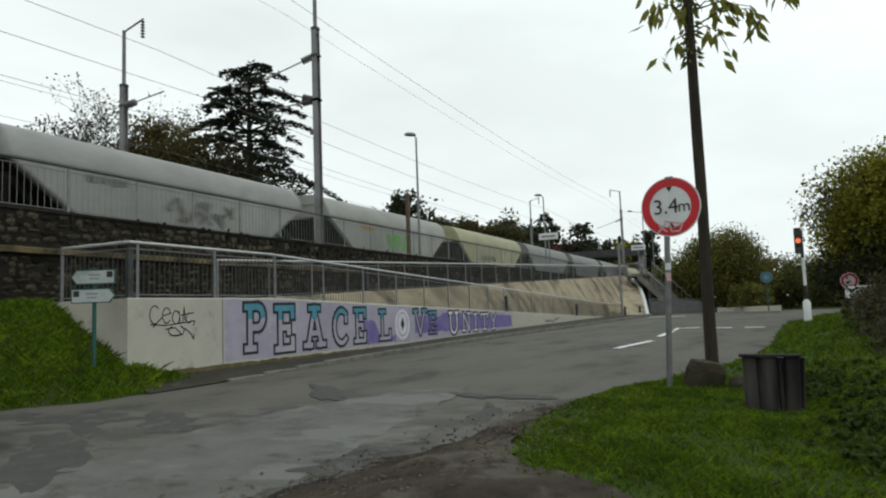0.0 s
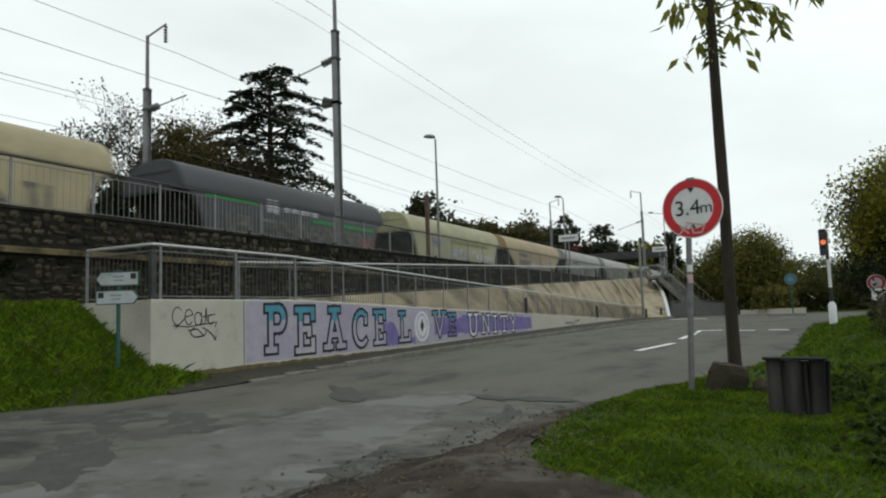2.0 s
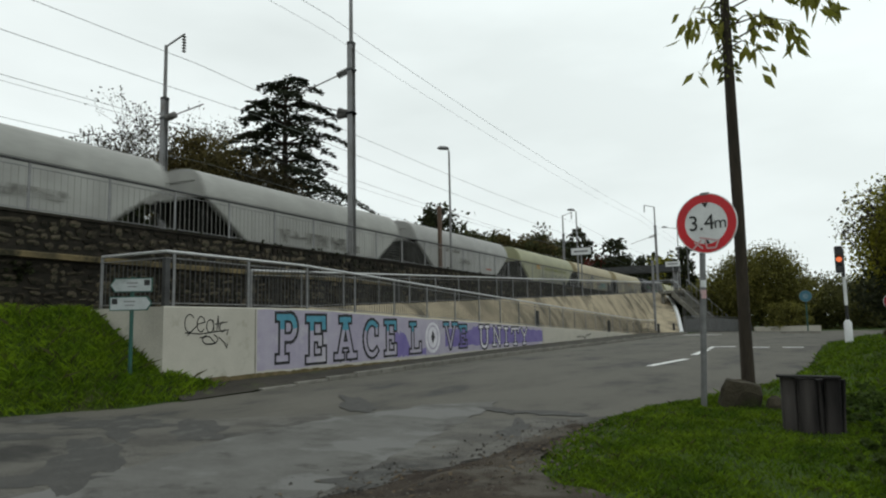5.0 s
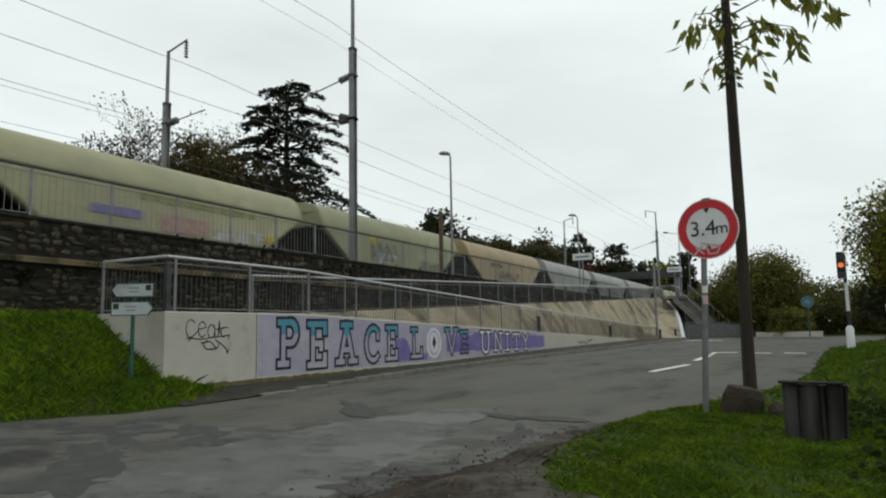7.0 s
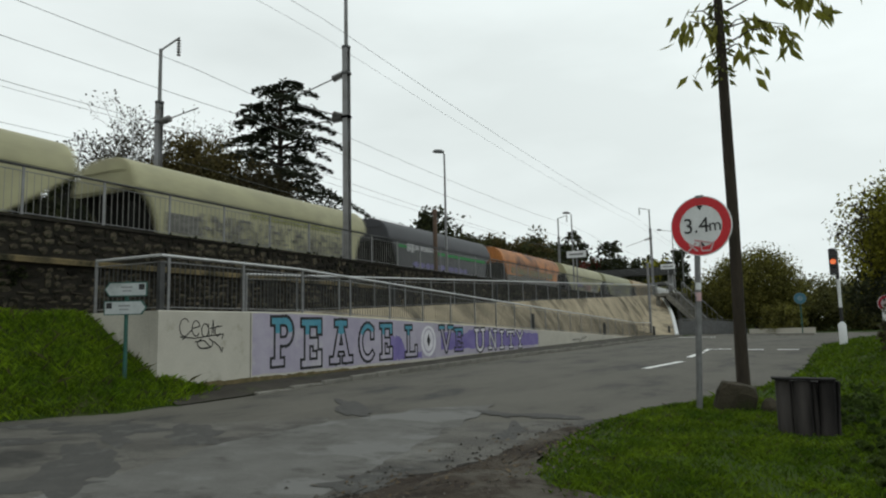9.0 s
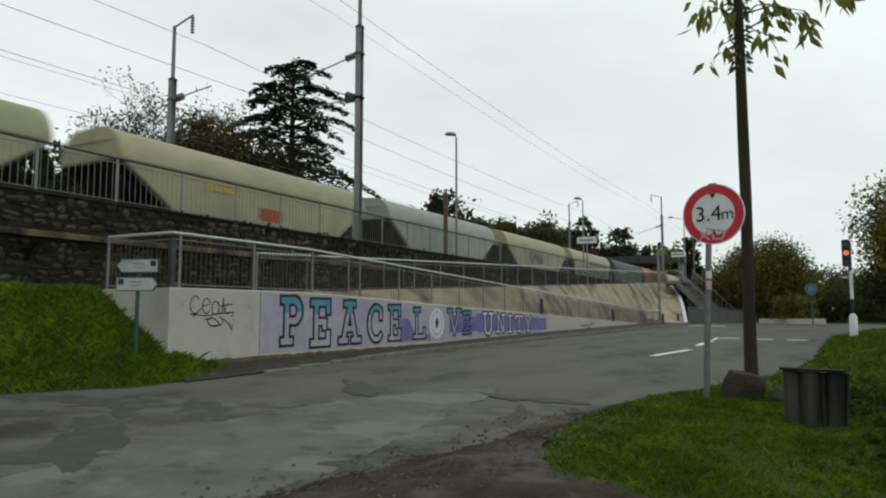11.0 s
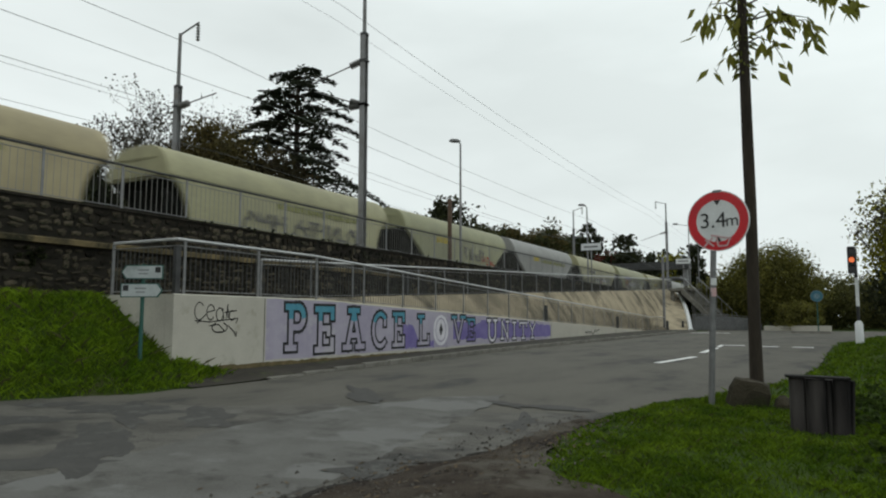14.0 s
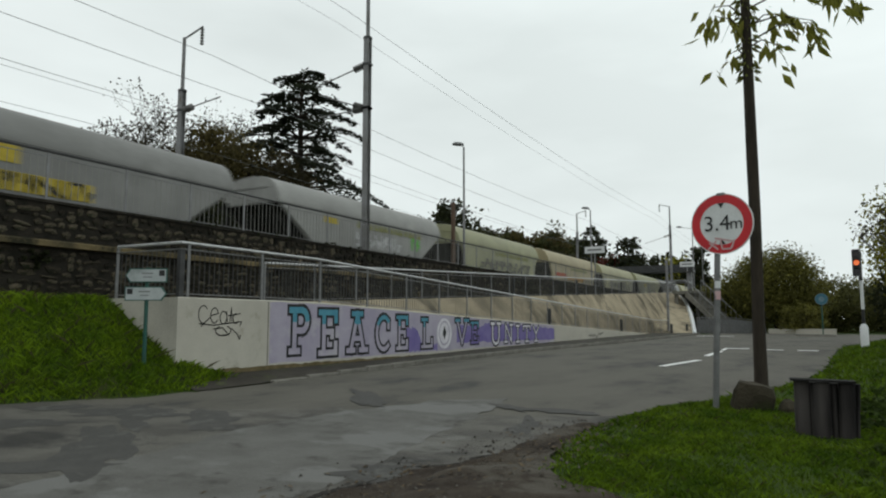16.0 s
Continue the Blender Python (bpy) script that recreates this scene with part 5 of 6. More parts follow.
def clumps(g, c, rad, blobs, per, size, r, flat=0.0, fill=0.75):
    """Leaves in many uneven clumps inside an ellipsoid."""
    c = Vector(c)
    for _ in range(blobs):
        d = Vector((r.gauss(0, 1), r.gauss(0, 1), r.gauss(0, 1))).normalized() * (r.random() ** (1 / 3)) ** fill
        q = Vector((c.x + d.x * rad[0], c.y + d.y * rad[1], c.z + d.z * rad[2]))
        s = r.uniform(0.12, 0.3) * min(rad)
        for _ in range(per):
            leaf_quad(g, q + Vector([max(-1.7, min(1.7, r.gauss(0, 1))) * k for k in (s, s, s * 0.8)]), size * r.uniform(0.6, 1.4), r, flat)


def limbs(g, base, height, lean, r, spread, r0, n=7):
    base = Vector(base)
    top = base + Vector((lean[0], lean[1], height))
    g.tube([base - Vector((0, 0, 0.3)), base.lerp(top, 0.4), base.lerp(top, 0.75), top], [r0, r0 * 0.75, r0 * 0.5, r0 * 0.15], 8)
    for k in range(n):
        s = 0.3 + 0.6 * k / n
        p = base.lerp(top, s)
        a = k * 2.4 + r.uniform(-0.4, 0.4)
        e = p + Vector((math.cos(a) * spread * (1.1 - s * 0.6), math.sin(a) * spread * (1.1 - s * 0.6), height * 0.22))
        g.tube([p, p.lerp(e, 0.5) + Vector((0, 0, 0.1)), e], [r0 * 0.4, r0 * 0.25, r0 * 0.08], 5)


def bush_tree(name, label, base, height, rad, mat, blobs, per, size, seed, category="tree", group="", centre=0.58):
    r = random.Random(seed)
    t = thing(name, label, category, group)
    b = Vector(base)
    g = Geo()
    limbs(g, b, height * 0.85, (r.uniform(-0.3, 0.3), r.uniform(-0.3, 0.3)), r, max(rad[0], rad[1]) * 0.8, 0.03 * height, 8)
    part("trunk", g, BARK, t)
    g = Geo()
    clumps(g, b + Vector((0, 0, height * centre)), rad, blobs, per, size, r)
    part("crown", g, mat, t)
    return t


# cedar behind the tracks
def cedar(base, height, seed):
    r = random.Random(seed)
    t = thing("cedar_tree", "tall dark cedar with layered drooping branches behind the tracks", "tree")
    b = Vector(base)
    g = Geo()
    g.tube([b - Vector((0, 0, 0.5)), b + Vector((0.1, 0, height * 0.5)), b + Vector((0, 0, height))], [0.45, 0.32, 0.05], 8)
    n = Geo()
    side = Vector((0.47, -0.883, 0))
    reach = [(0.3, 7.4), (0.46, 7.2), (0.62, 6.6), (0.76, 5.6), (0.87, 4.6), (0.94, 3.5), (1.0, 2.0)]
    k = 0
    z = 0.27
    while z < 1.0:
        for j in range(7):
            a = j * math.tau / 7 + k * 0.5 + r.uniform(-0.3, 0.3)
            d = Vector((math.cos(a), math.sin(a), 0))
            q = d.dot(side)
            ln = lerp_table(reach, z) * r.uniform(0.58, 1.14) * (1 + 0.42 * q * (1 if z < 0.55 else 0) - 0.25 * (q < -0.3) * (z < 0.6))
            droop = -0.10 * ln - (0.45 * ln * max(0, q) if z < 0.5 else 0)
            p0 = b + Vector((0, 0, height * z))
            pts = [p0 + d * ln * s + Vector((0, 0, 0.14 * ln * s * (1 - s) * 3 + droop * s * s)) for s in (0, 0.35, 0.7, 1.0)]
            g.tube(pts, [0.11, 0.07, 0.04, 0.015], 5)
            for m in range(int(150 * ln / 4)):
                s = r.uniform(0.22, 1.02)
                p = p0 + d * ln * s + Vector((0, 0, 0.14 * ln * s * (1 - s) * 3 + droop * s * s))
                w = 0.4 * ln * (1.05 - s) + 0.22
                p += Vector((-d.y, d.x, 0)) * r.gauss(0, w * 0.5) + Vector((0, 0, r.gauss(-0.06, 0.10)))
                leaf_quad(n, p, r.uniform(0.22, 0.55), r, 0.8, 1.3)
        z += r.uniform(0.062, 0.09)
        k += 1
    part("trunk", g, BARK, t)
    part("crown", n, CEDAR, t)


cedar((41.8, 35.8, 2.75), 18.7, 3)


def bare_tree(base, height, seed, leaves=500, label="nearly bare autumn tree with thin twigs", mat=None, spread=0.62, depth=5):
    r = random.Random(seed)
    t = thing("bare_tree", label, "tree", "bare trees")
    g, n = Geo(), Geo()
    def grow(p, d, ln, rad, depth):
        e = p + d * ln
        g.tube([p, e], [max(rad, 0.008), max(rad * 0.62, 0.007)], 5 if depth > 2 else 3, caps=False)
        if depth == 0:
            for _ in range(max(1, leaves // 250)):
                leaf_quad(n, e + Vector((r.gauss(0, 0.3), r.gauss(0, 0.3), r.gauss(0, 0.25))), r.uniform(0.14, 0.3), r)
            return
        for _ in range(3):
            a = d + Vector((r.gauss(0, spread), r.gauss(0, spread), r.gauss(0.12, 0.3)))
            grow(e if r.random() < 0.6 else p.lerp(e, 0.6), a.normalized(), ln * r.uniform(0.6, 0.82), rad * 0.58, depth - 1)
    grow(Vector(base) - Vector((0, 0, 0.3)), Vector((0, 0, 1)), height * (0.42 if depth == 5 else 0.37), 0.014 * height, depth)
    part("trunk", g, BARK, t)
    part("crown", n, mat or GREYLEAF, t)


bare_tree((31.5, 40.6, 2.75), 12.0, 4, 1000, depth=6)
bare_tree((30.0, 43.6, 2.75), 9.8, 8, 1000, "small nearly bare autumn tree", depth=6)
bare_tree((29.6, 47.5, 2.75), 8.8, 14, 1000, "low nearly bare autumn tree")
bare_tree((33.0, 37.9, 2.75), 9.2, 15, 1200, "small half-bare autumn tree beside the ochre one", depth=6)
bare_tree((34.5, 57.0, 2.75), 11.0, 9, 1000, "distant nearly bare tree above the wagons")
bare_tree((41.5, 44.6, 2.75), 12.6, 12, 1500, "slender half-bare tree beside the cedar", spread=0.3)
bush_tree("autumn_tree", "ochre-brown autumn tree behind the tracks", (33.4, 36.0, 2.75), 12.4, (2.8, 3.4, 4.9), OCHRE, 330, 70, 0.26, 21, centre=0.60)
bush_tree("autumn_tree", "dark brown autumn shrub beside the cedar", (36.2, 33.2, 2.75), 10.2, (3.0, 3.0, 4.2), OCHRE2, 260, 70, 0.26, 22, centre=0.58)

# dark scrub added beyond the tracks, tall enough to block sky between wagons
scrub = Geo()
r = random.Random(31)
for i in range(150):
    x = -6 + i * 0.95
    clumps(scrub, (x, 29.5 + r.uniform(-1, 1.5), 5.6), (1.0, 1.2, 3.1 + 0.6 * noise.noise((x * 0.3, 0, 0))), 18, 32, 0.62, r)
o = solid("scrub", scrub, DARKLEAF, "dark scrub added along the far side of the railway to darken the wagon gaps", "scrub", kind="stuff")

# distant pines and woods behind the train
for x, y, h, w, m, s, lab in ((96, 51, 18.6, 4.0, DARKLEAF, 41, "dark rounded pine behind the railway"), (126.4, 36.8, 16.5, 2.6, DARKLEAF, 42, "dark pine beside the station"), (120, 29.0, 13.2, 3.2, DARKLEAF, 43, "dark spreading pine by the station"),
                              (124, 25.5, 10.5, 3.0, DARKLEAF, 44, "dark pine by the station"), (125.5, 18.0, 11.6, 2.4, DARKLEAF, 45, "small dark conifer beside the footbridge"), (112, 46, 11.5, 1.6, DARKLEAF, 47, "small dark conifer behind the wagons"),
                              (131, 23.0, 10.5, 3.4, BRIGHTLEAF, 46, "yellowing tree behind the station"), (121, 32.5, 10.0, 2.6, REDLEAF, 48, "red-leaved autumn tree by the station")):
    bush_tree("pine_tree" if m is DARKLEAF else "autumn_tree", lab, (x, y, 2.75), h, (w, w, h * 0.34), m, 45, 30, 0.8, s, group="", centre=0.66)
r = random.Random(51)
woods = Geo()
woods2 = Geo()
for i in range(105):
    s = i / 104
    x, y = 118 + s * 60 + r.uniform(-6, 6), 92 - s * 64 + r.uniform(-5, 5)
    h = 21.0 + r.uniform(-2.2, 1.8) - 2.0 * s - 9.0 * step(0.55, 0.85, s)
    clumps(woods if r.random() < 0.72 else woods2, (x, y, 2.7 + h * 0.5), (4.6, 4.6, h * 0.46), 60, 70, 0.85, r)
solid("far_woods", woods, WOODLEAF, "dark green distant woods", "woods", kind="stuff")
solid("far_autumn_woods", woods2, OCHRE, "brownish autumn crowns in the distant woods", "woods", kind="stuff")

# bushes and trees beyond the junction
bush_tree("large_bush", "large rounded olive-green bush beyond the junction", (66.2, 3.2, 0.5), 7.4, (3.1, 3.6, 3.2), BUSHLEAF, 420, 85, 0.2, 61, "bush", centre=0.52)
bush_tree("large_bush", "dull green bush beside the steps", (69.0, 7.6, 0.5), 5.2, (3.0, 2.4, 2.4), BUSHLEAF, 90, 70, 0.26, 62, "bush", centre=0.5)
bush_tree("small_bush", "light olive bush at the road side", (60.5, 0.9, 0.5), 2.3, (1.6, 1.5, 1.15), BUSHLEAF, 60, 60, 0.2, 63, "bush", centre=0.5)
bush_tree("dark_bush", "dark hedge-like bush behind the junction", (75.0, -1.8, 0.5), 5.0, (3.4, 3.0, 2.4), HEDGELEAF, 130, 80, 0.26, 64, "bush", centre=0.5)
bush_tree("dark_bush", "dark hedge-like bush behind the junction", (78.0, -6.5, 0.5), 6.0, (4.0, 3.6, 2.8), HEDGELEAF, 130, 80, 0.26, 65, "bush", centre=0.5)
bush_tree("dark_bush", "dark bush at the far side of the junction", (64.0, -8.5, 0.5), 4.6, (4.0, 3.4, 2.2), HEDGELEAF, 130, 80, 0.26, 66, "bush", centre=0.5)
r = random.Random(71)
hedge = Geo()
for i in range(60):
    x, y = 82 + r.uniform(-3, 10), 22 - i * 0.95
    clumps(hedge, (x, y, 2.4), (2.0, 2.0, 2.4 + r.uniform(-0.4, 0.8)), 9, 24, 0.7, r)
solid("far_hedge", hedge, HEDGELEAF, "dark distant hedge closing the view along the road", "hedge", kind="stuff")
t = bush_tree("roadside_tree", "yellowing roadside tree with thinning outer twigs", (36.5, -5.4, 0.9), 7.6, (2.5, 2.8, 2.9), BRIGHTLEAF, 440, 95, 0.17, 81, centre=0.56)
# a second, much darker leaf mass fills the low part of the tree
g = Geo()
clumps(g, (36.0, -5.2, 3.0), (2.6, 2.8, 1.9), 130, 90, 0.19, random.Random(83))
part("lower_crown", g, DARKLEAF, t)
bare_tree((35.6, -3.4, 1.0), 5.6, 86, 220, "thin half-bare tree at the road side", GREYLEAF, spread=0.42)

# dark plants hanging on the stone wall
r = random.Random(88)
iv = Geo()
for i in range(26):
    x, z = r.uniform(6.2, 9.3), r.uniform(2.25, 3.2)
    if r.random() < 1.15 - 0.28 * (x - 6.2):
        clumps(iv, (x, STONE_Y - 0.08, z), (0.28, 0.07, 0.22), 5, 16, 0.11, r)
for i in range(40):
    x = r.uniform(6, 40)
    clumps(iv, (x, STONE_Y + 0.0, STONE_TOP + 0.03 - 0.1 * r.random()), (0.2, 0.1, 0.06), 2, 10, 0.08, r)
solid("wall_plants", iv, DARKLEAF, "dark small plants growing on the stone wall", "plants", kind="stuff")

# brambles on the right-hand verge
r = random.Random(91)
br = Geo()
for i in range(150):
    x = r.uniform(14.5, 25)
    y = -1.75 - r.random() ** 0.7 * 3.6 - 0.06 * (x - 14)
    h = 0.25 + 0.5 * step(-1.7, -3.0, y)
    clumps(br, (x, y, land_z(x, y) + h * 0.7), (0.5, 0.5, 0.3 + h * 0.5), 7, 24, 0.13, r)
solid("brambles", br, BRAMBLE, "brown and green brambles on the verge", "brambles", kind="stuff")


# broad-leaved weeds added round the stump, dark to deepen the verge's tone
r = random.Random(93)
weeds = Geo()
for i in range(130):
    x, y = r.uniform(6.0, 13.5), -0.45 - abs(r.gauss(0, 1.0))
    if (x - 9.05) ** 2 + (y + 0.02) ** 2 > 0.3:
        clumps(weeds, (x, y, land_z(x, y) + 0.05), (0.24, 0.24, 0.08), 4, 16, 0.085, r)
solid("verge_weeds", weeds, leafy("dark_weed_leaf", (0.035, 0.06, 0.01), (0.06, 0.085, 0.016), 0.5), "dark low broad-leaved weeds added to darken the verge", "weeds", kind="stuff")


def grass(name, label, area, count, hgt, wid, mat, seed, keep):
    """Many single blades of grass standing on the ground."""
    r = np.random.RandomState(seed)
    g = Geo()
    x0, x1, y0, y1 = area
    n = 0
    for _ in range(count):
        x, y = r.uniform(x0, x1), r.uniform(y0, y1)
        k = keep(x, y)
        if r.rand() > k:
            continue
        tuft = 0.6 + 0.8 * (0.5 + 0.5 * noise.noise((x * 1.8, y * 1.8, 9)))
        z = land_z(x, y)
        a, h, w = r.uniform(0, 6.283), hgt * r.uniform(0.5, 1.3) * tuft, wid * r.uniform(0.6, 1.3)
        dx, dy = math.cos(a) * w, math.sin(a) * w
        lx, ly = r.normal(0, 0.8) * h, r.normal(0, 0.8) * h
        i = len(g.v)
        g.v += [(x - dx, y - dy, z - 0.01), (x + dx, y + dy, z - 0.01), (x + lx * 0.4 + dx * 0.7, y + ly * 0.4 + dy * 0.7, z + h * 0.6), (x + lx, y + ly, z + h)]
        g.f.append((i, i + 1, i + 2, i + 3))
        g.m.append(0)
    solid(name, g, mat, label, "grass", kind="stuff")


def on_verge(x, y):
    d = lerp_table(VERGE_EDGE, x) - y
    bare = lerp_table(SOIL_WIDTH, x)
    if d < 0.02:
        return 0
    return step(0.75 * bare, 0.2 + 1.15 * bare, d - 0.25 * noise.noise((x * 2, y * 2, 1))) * (0.3 + 0.7 * step(-0.35, 0.1, noise.noise((x * 1.1, y * 1.1, 2)) + 0.5 * noise.noise((x * 3.3, y * 3.3, 5))))


def on_bank(x, y):
    d = y - lerp_table(BANK_EDGE, x)
    if d < 0.03 or (x > 8.8 and y > WALL_Y - 0.03):
        return 0
    return step(0, 0.25, d)


grass("verge_grass", "short green verge grass", (4.2, 12, -3.5, 2.9), 100000, 0.045, 0.0085, BLADE, 1, on_verge)
grass("far_verge_grass", "green verge grass farther along the road", (12, 32, -6, 2.0), 34000, 0.09, 0.018, BLADE, 2, on_verge)
grass("dry_verge_grass", "dry brownish grass mixed into the verge", (4.2, 26, -6, 2.9), 9000, 0.06, 0.006, BLADE_DRY, 3, on_verge)
grass("near_verge_grass", "short green grass at the near end of the verge", (-3, 4.2, -3.5, 3.3), 12000, 0.05, 0.012, BLADE, 7, on_verge)
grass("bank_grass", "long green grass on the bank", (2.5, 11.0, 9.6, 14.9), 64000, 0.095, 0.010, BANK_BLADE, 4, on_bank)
grass("dry_bank_grass", "dry stalks in the bank grass", (2.5, 10.5, 9.6, 14.9), 1800, 0.16, 0.009, BLADE_DRY, 5, on_bank)
# weeds along the kerb
grass("kerb_weeds", "small green weeds along the kerb", (9.2, 15, 9.3, 9.62), 500, 0.07, 0.012, BLADE, 6, lambda x, y: 1.0 if abs(y - lerp_table(KERB_LINE, x) - 0.0) < 0.09 and noise.noise((x * 1.2, 0, 0)) > 0.05 else 0)


# ---- the young tree, rock and log by the sign ----
def young_tree():
    t = thing("young_tree", "slim young tree with dark trunk and long drooping leaves", "tree")
    z0 = land_z(14.27, 1.0)
    trunk = [Vector(p) for p in ((14.3, 1.0, z0 - 0.2), (14.2, 0.99, 1.5), (13.98, 0.95, 3.6), (13.85, 0.945, 4.6), (13.78, 0.94, 5.6), (13.55, 0.92, 7.4), (13.5, 0.9, 9.2))]
    g = Geo().tube(trunk, [0.13, 0.112, 0.104, 0.104, 0.098, 0.085, 0.045], 12)
    part("trunk", g, BARK, t, smooth=True)
    r = random.Random(17)
    right = Vector((0.47, -0.883, 0))
    deep = Vector((0.883, 0.47, 0))
    def leaf(g, p, d, ln):
        d = d.normalized()
        s = d.cross(Vector((r.gauss(0, 1), r.gauss(0, 1), r.gauss(0, 1)))).normalized() * ln * 0.18
        up = d.cross(s).normalized() * ln * 0.05
        i = len(g.v)
        g.v += [tuple(q) for q in (p, p + d * ln * 0.4 + s + up, p + d * ln, p + d * ln * 0.4 - s + up, p + d * ln * 0.45)]
        g.f += [(i, i + 1, i + 4), (i + 1, i + 2, i + 4), (i + 2, i + 3, i + 4), (i + 3, i, i + 4)]
        g.m += [0] * 4
    tw = [(-0.7, 6.45, 6.9, 0.15), (-0.5, 6.25, 6.65, -0.2), (-0.62, 6.8, 7.2, 0.4), (1.45, 6.65, 6.8, 0.1), (1.2, 6.3, 6.6, -0.25), (0.75, 6.2, 6.35, 0.2), (0.9, 6.55, 7.0, 0.25), (1.6, 6.95, 7.35, -0.3), (2.5, 7.3, 7.35, 0.3), (-0.3, 6.0, 6.2, 0.3), (2.9, 7.55, 7.75, 0.0), (1.9, 7.8, 8.5, 0.5), (-1.2, 7.6, 8.2, -0.5), (-1.0, 7.7, 8.8, 0.3), (1.0, 8.2, 9.2, 0.1)]
    for reach, z0_, z1, dp in tw:
        reach *= 0.72 if reach < 0 else 0.88
        z0_, z1 = z0_ + 0.3, z1 + 0.3
        p0 = Vector((13.66, 0.93, z0_ + 0.15))
        p3 = p0 + right * reach + deep * dp + Vector((0, 0, z1 - z0_))
        pts = [p0, p0.lerp(p3, 0.5) + Vector((0, 0, 0.14)), p3, p3 + right * 0.2 * (1 if reach > 0 else -1) + Vector((0, 0, -0.42))]
        twig = part("twig", Geo().tube(pts, [0.022, 0.013, 0.008, 0.004], 5), BARK, t)
        for _ in range(int(13 * abs(reach)) + 6 if z0_ < 7.7 else 8):
            s = r.uniform(0.3, 1.0)
            i = min(int(s * 3), 2)
            q = pts[i].lerp(pts[i + 1], s * 3 - i) + Vector((r.gauss(0, 0.08), r.gauss(0, 0.08), r.gauss(0, 0.06)))
            lv = Geo()
            leaf(lv, q, right * r.gauss(0.2 if reach > 0 else -0.2, 0.42) + deep * r.gauss(0, 0.35) + Vector((0, 0, -r.uniform(0.35, 1.2))), r.uniform(0.22, 0.42))
            part("leaf", lv, LEAF_YOUNG, twig)
    lv = Geo()
    for _ in range(130):
        s = r.uniform(0, 1)
        p = Vector((13.72, 0.93, 6.05)).lerp(Vector((13.55, 0.92, 7.7)), s)
        a = r.uniform(0, 6.28)
        leaf(lv, p + Vector((math.cos(a), math.sin(a), 0)) * 0.1, Vector((math.cos(a) * 0.5, math.sin(a) * 0.5, -r.uniform(0.2, 1))), r.uniform(0.12, 0.22))
    o = part("trunk_leaves", lv, IVY, t)
    o["kind"] = "stuff"


young_tree()

# rough block of stone at the foot of the tree
g = Geo()
rings = []
for zz, k in ((-0.2, 1.0), (0.05, 1.02), (0.3, 0.96), (0.42, 0.84), (0.44, 0.5)):
    ring_ = []
    for j in range(16):
        a = 2 * math.pi * j / 16
        u, v = max(-1, min(1, 1.3 * math.cos(a))) * 0.27 * k, max(-1, min(1, 1.3 * math.sin(a))) * 0.22 * k
        q = 1 + 0.3 * noise.noise((u * 4, v * 4, zz * 4))
        ring_.append((u * q, v * q, zz + 0.12 * u * (zz > 0.2) * -1 + 0.03 * noise.noise((u * 6, v * 6, 3))))
    rings.append(ring_)
g.loft(rings)
solid("rock", g, ROCK, "squarish brown mossy rock at the foot of the young tree", "rock", at=pose(10.72, 0.88, land_z(10.72, 0.88) - 0.06, 0, 5, -80))
# chunk of dark rubble beside it
g = Geo()
rings = []
for zz, k in ((-0.1, 1.0), (0.05, 1.0), (0.14, 0.75), (0.19, 0.3)):
    rings.append([(math.cos(6.283 * j / 9) * 0.15 * k * (1 + 0.3 * noise.noise((j, zz * 9, 2))), math.sin(6.283 * j / 9) * 0.12 * k, zz) for j in range(9)])
g.loft(rings)
solid("rock", g, ROCK, "small dark broken rock in the grass", "rock", at=pose(10.6, 0.42, land_z(10.6, 0.42), 0, 10, 20))


def log_post():
    """A squat hollow-looking stump made of upright grey slabs with a dark cap."""
    t = thing("log_stump", "squat weathered grey wooden stump of upright slabs", "stump", at=pose(9.05, -0.02, land_z(9.05, -0.02), 0, 0, -84))
    def slab(x0, x1, y0, y1, h, lean, seed):
        g = Geo()
        rings = []
        for k in range(6):
            z = -0.25 + (h + 0.25) * k / 5
            q = 0.012 * noise.noise((seed, z * 3, 1))
            c = 0.025
            rings.append([(x + q + lean * z, y + q, z) for x, y in ((x0 + c, y0), (x1 - c, y0), (x1, y0 + c), (x1, y1 - c), (x1 - c, y1), (x0 + c, y1), (x0, y1 - c), (x0, y0 + c))])
        g.loft(rings)
        part("slab", g, OLDWOOD, t)
    for x0, x1, y0, h, lean, s in ((-0.31, -0.155, -0.15, 0.62, -0.02, 1), (-0.158, 0.04, -0.175, 0.61, 0.0, 2), (0.037, 0.11, -0.15, 0.60, 0.0, 3), (0.107, 0.27, -0.17, 0.61, 0.03, 4), (0.262, 0.31, -0.14, 0.60, 0.05, 5)):
        slab(x0, x1, y0, y0 + 0.14, h, lean, s)
    for x0, x1, h, s in ((-0.28, -0.05, 0.60, 6), (-0.045, 0.29, 0.59, 7)):
        slab(x0, x1, 0.06, 0.2, h, 0, s)
    for x0, s in ((-0.315, 8), (0.2, 9)):
        slab(x0, x0 + 0.09, -0.03, 0.07, 0.59, 0, s)
    part("core", Geo().box(-0.22, 0.22, -0.03, 0.055, -0.1, 0.55), BARK, t)
    part("cap", Geo().loft([[(x, y, 0.62 + z - 0.02 * x) for y, z in ((-0.2, 0), (-0.2, 0.022), (-0.07, 0.028), (-0.07, 0.004))] for x in (-0.36, -0.15, 0.1, 0.29)]), UNDER, t, "thin dark strip along the rim")


log_post()


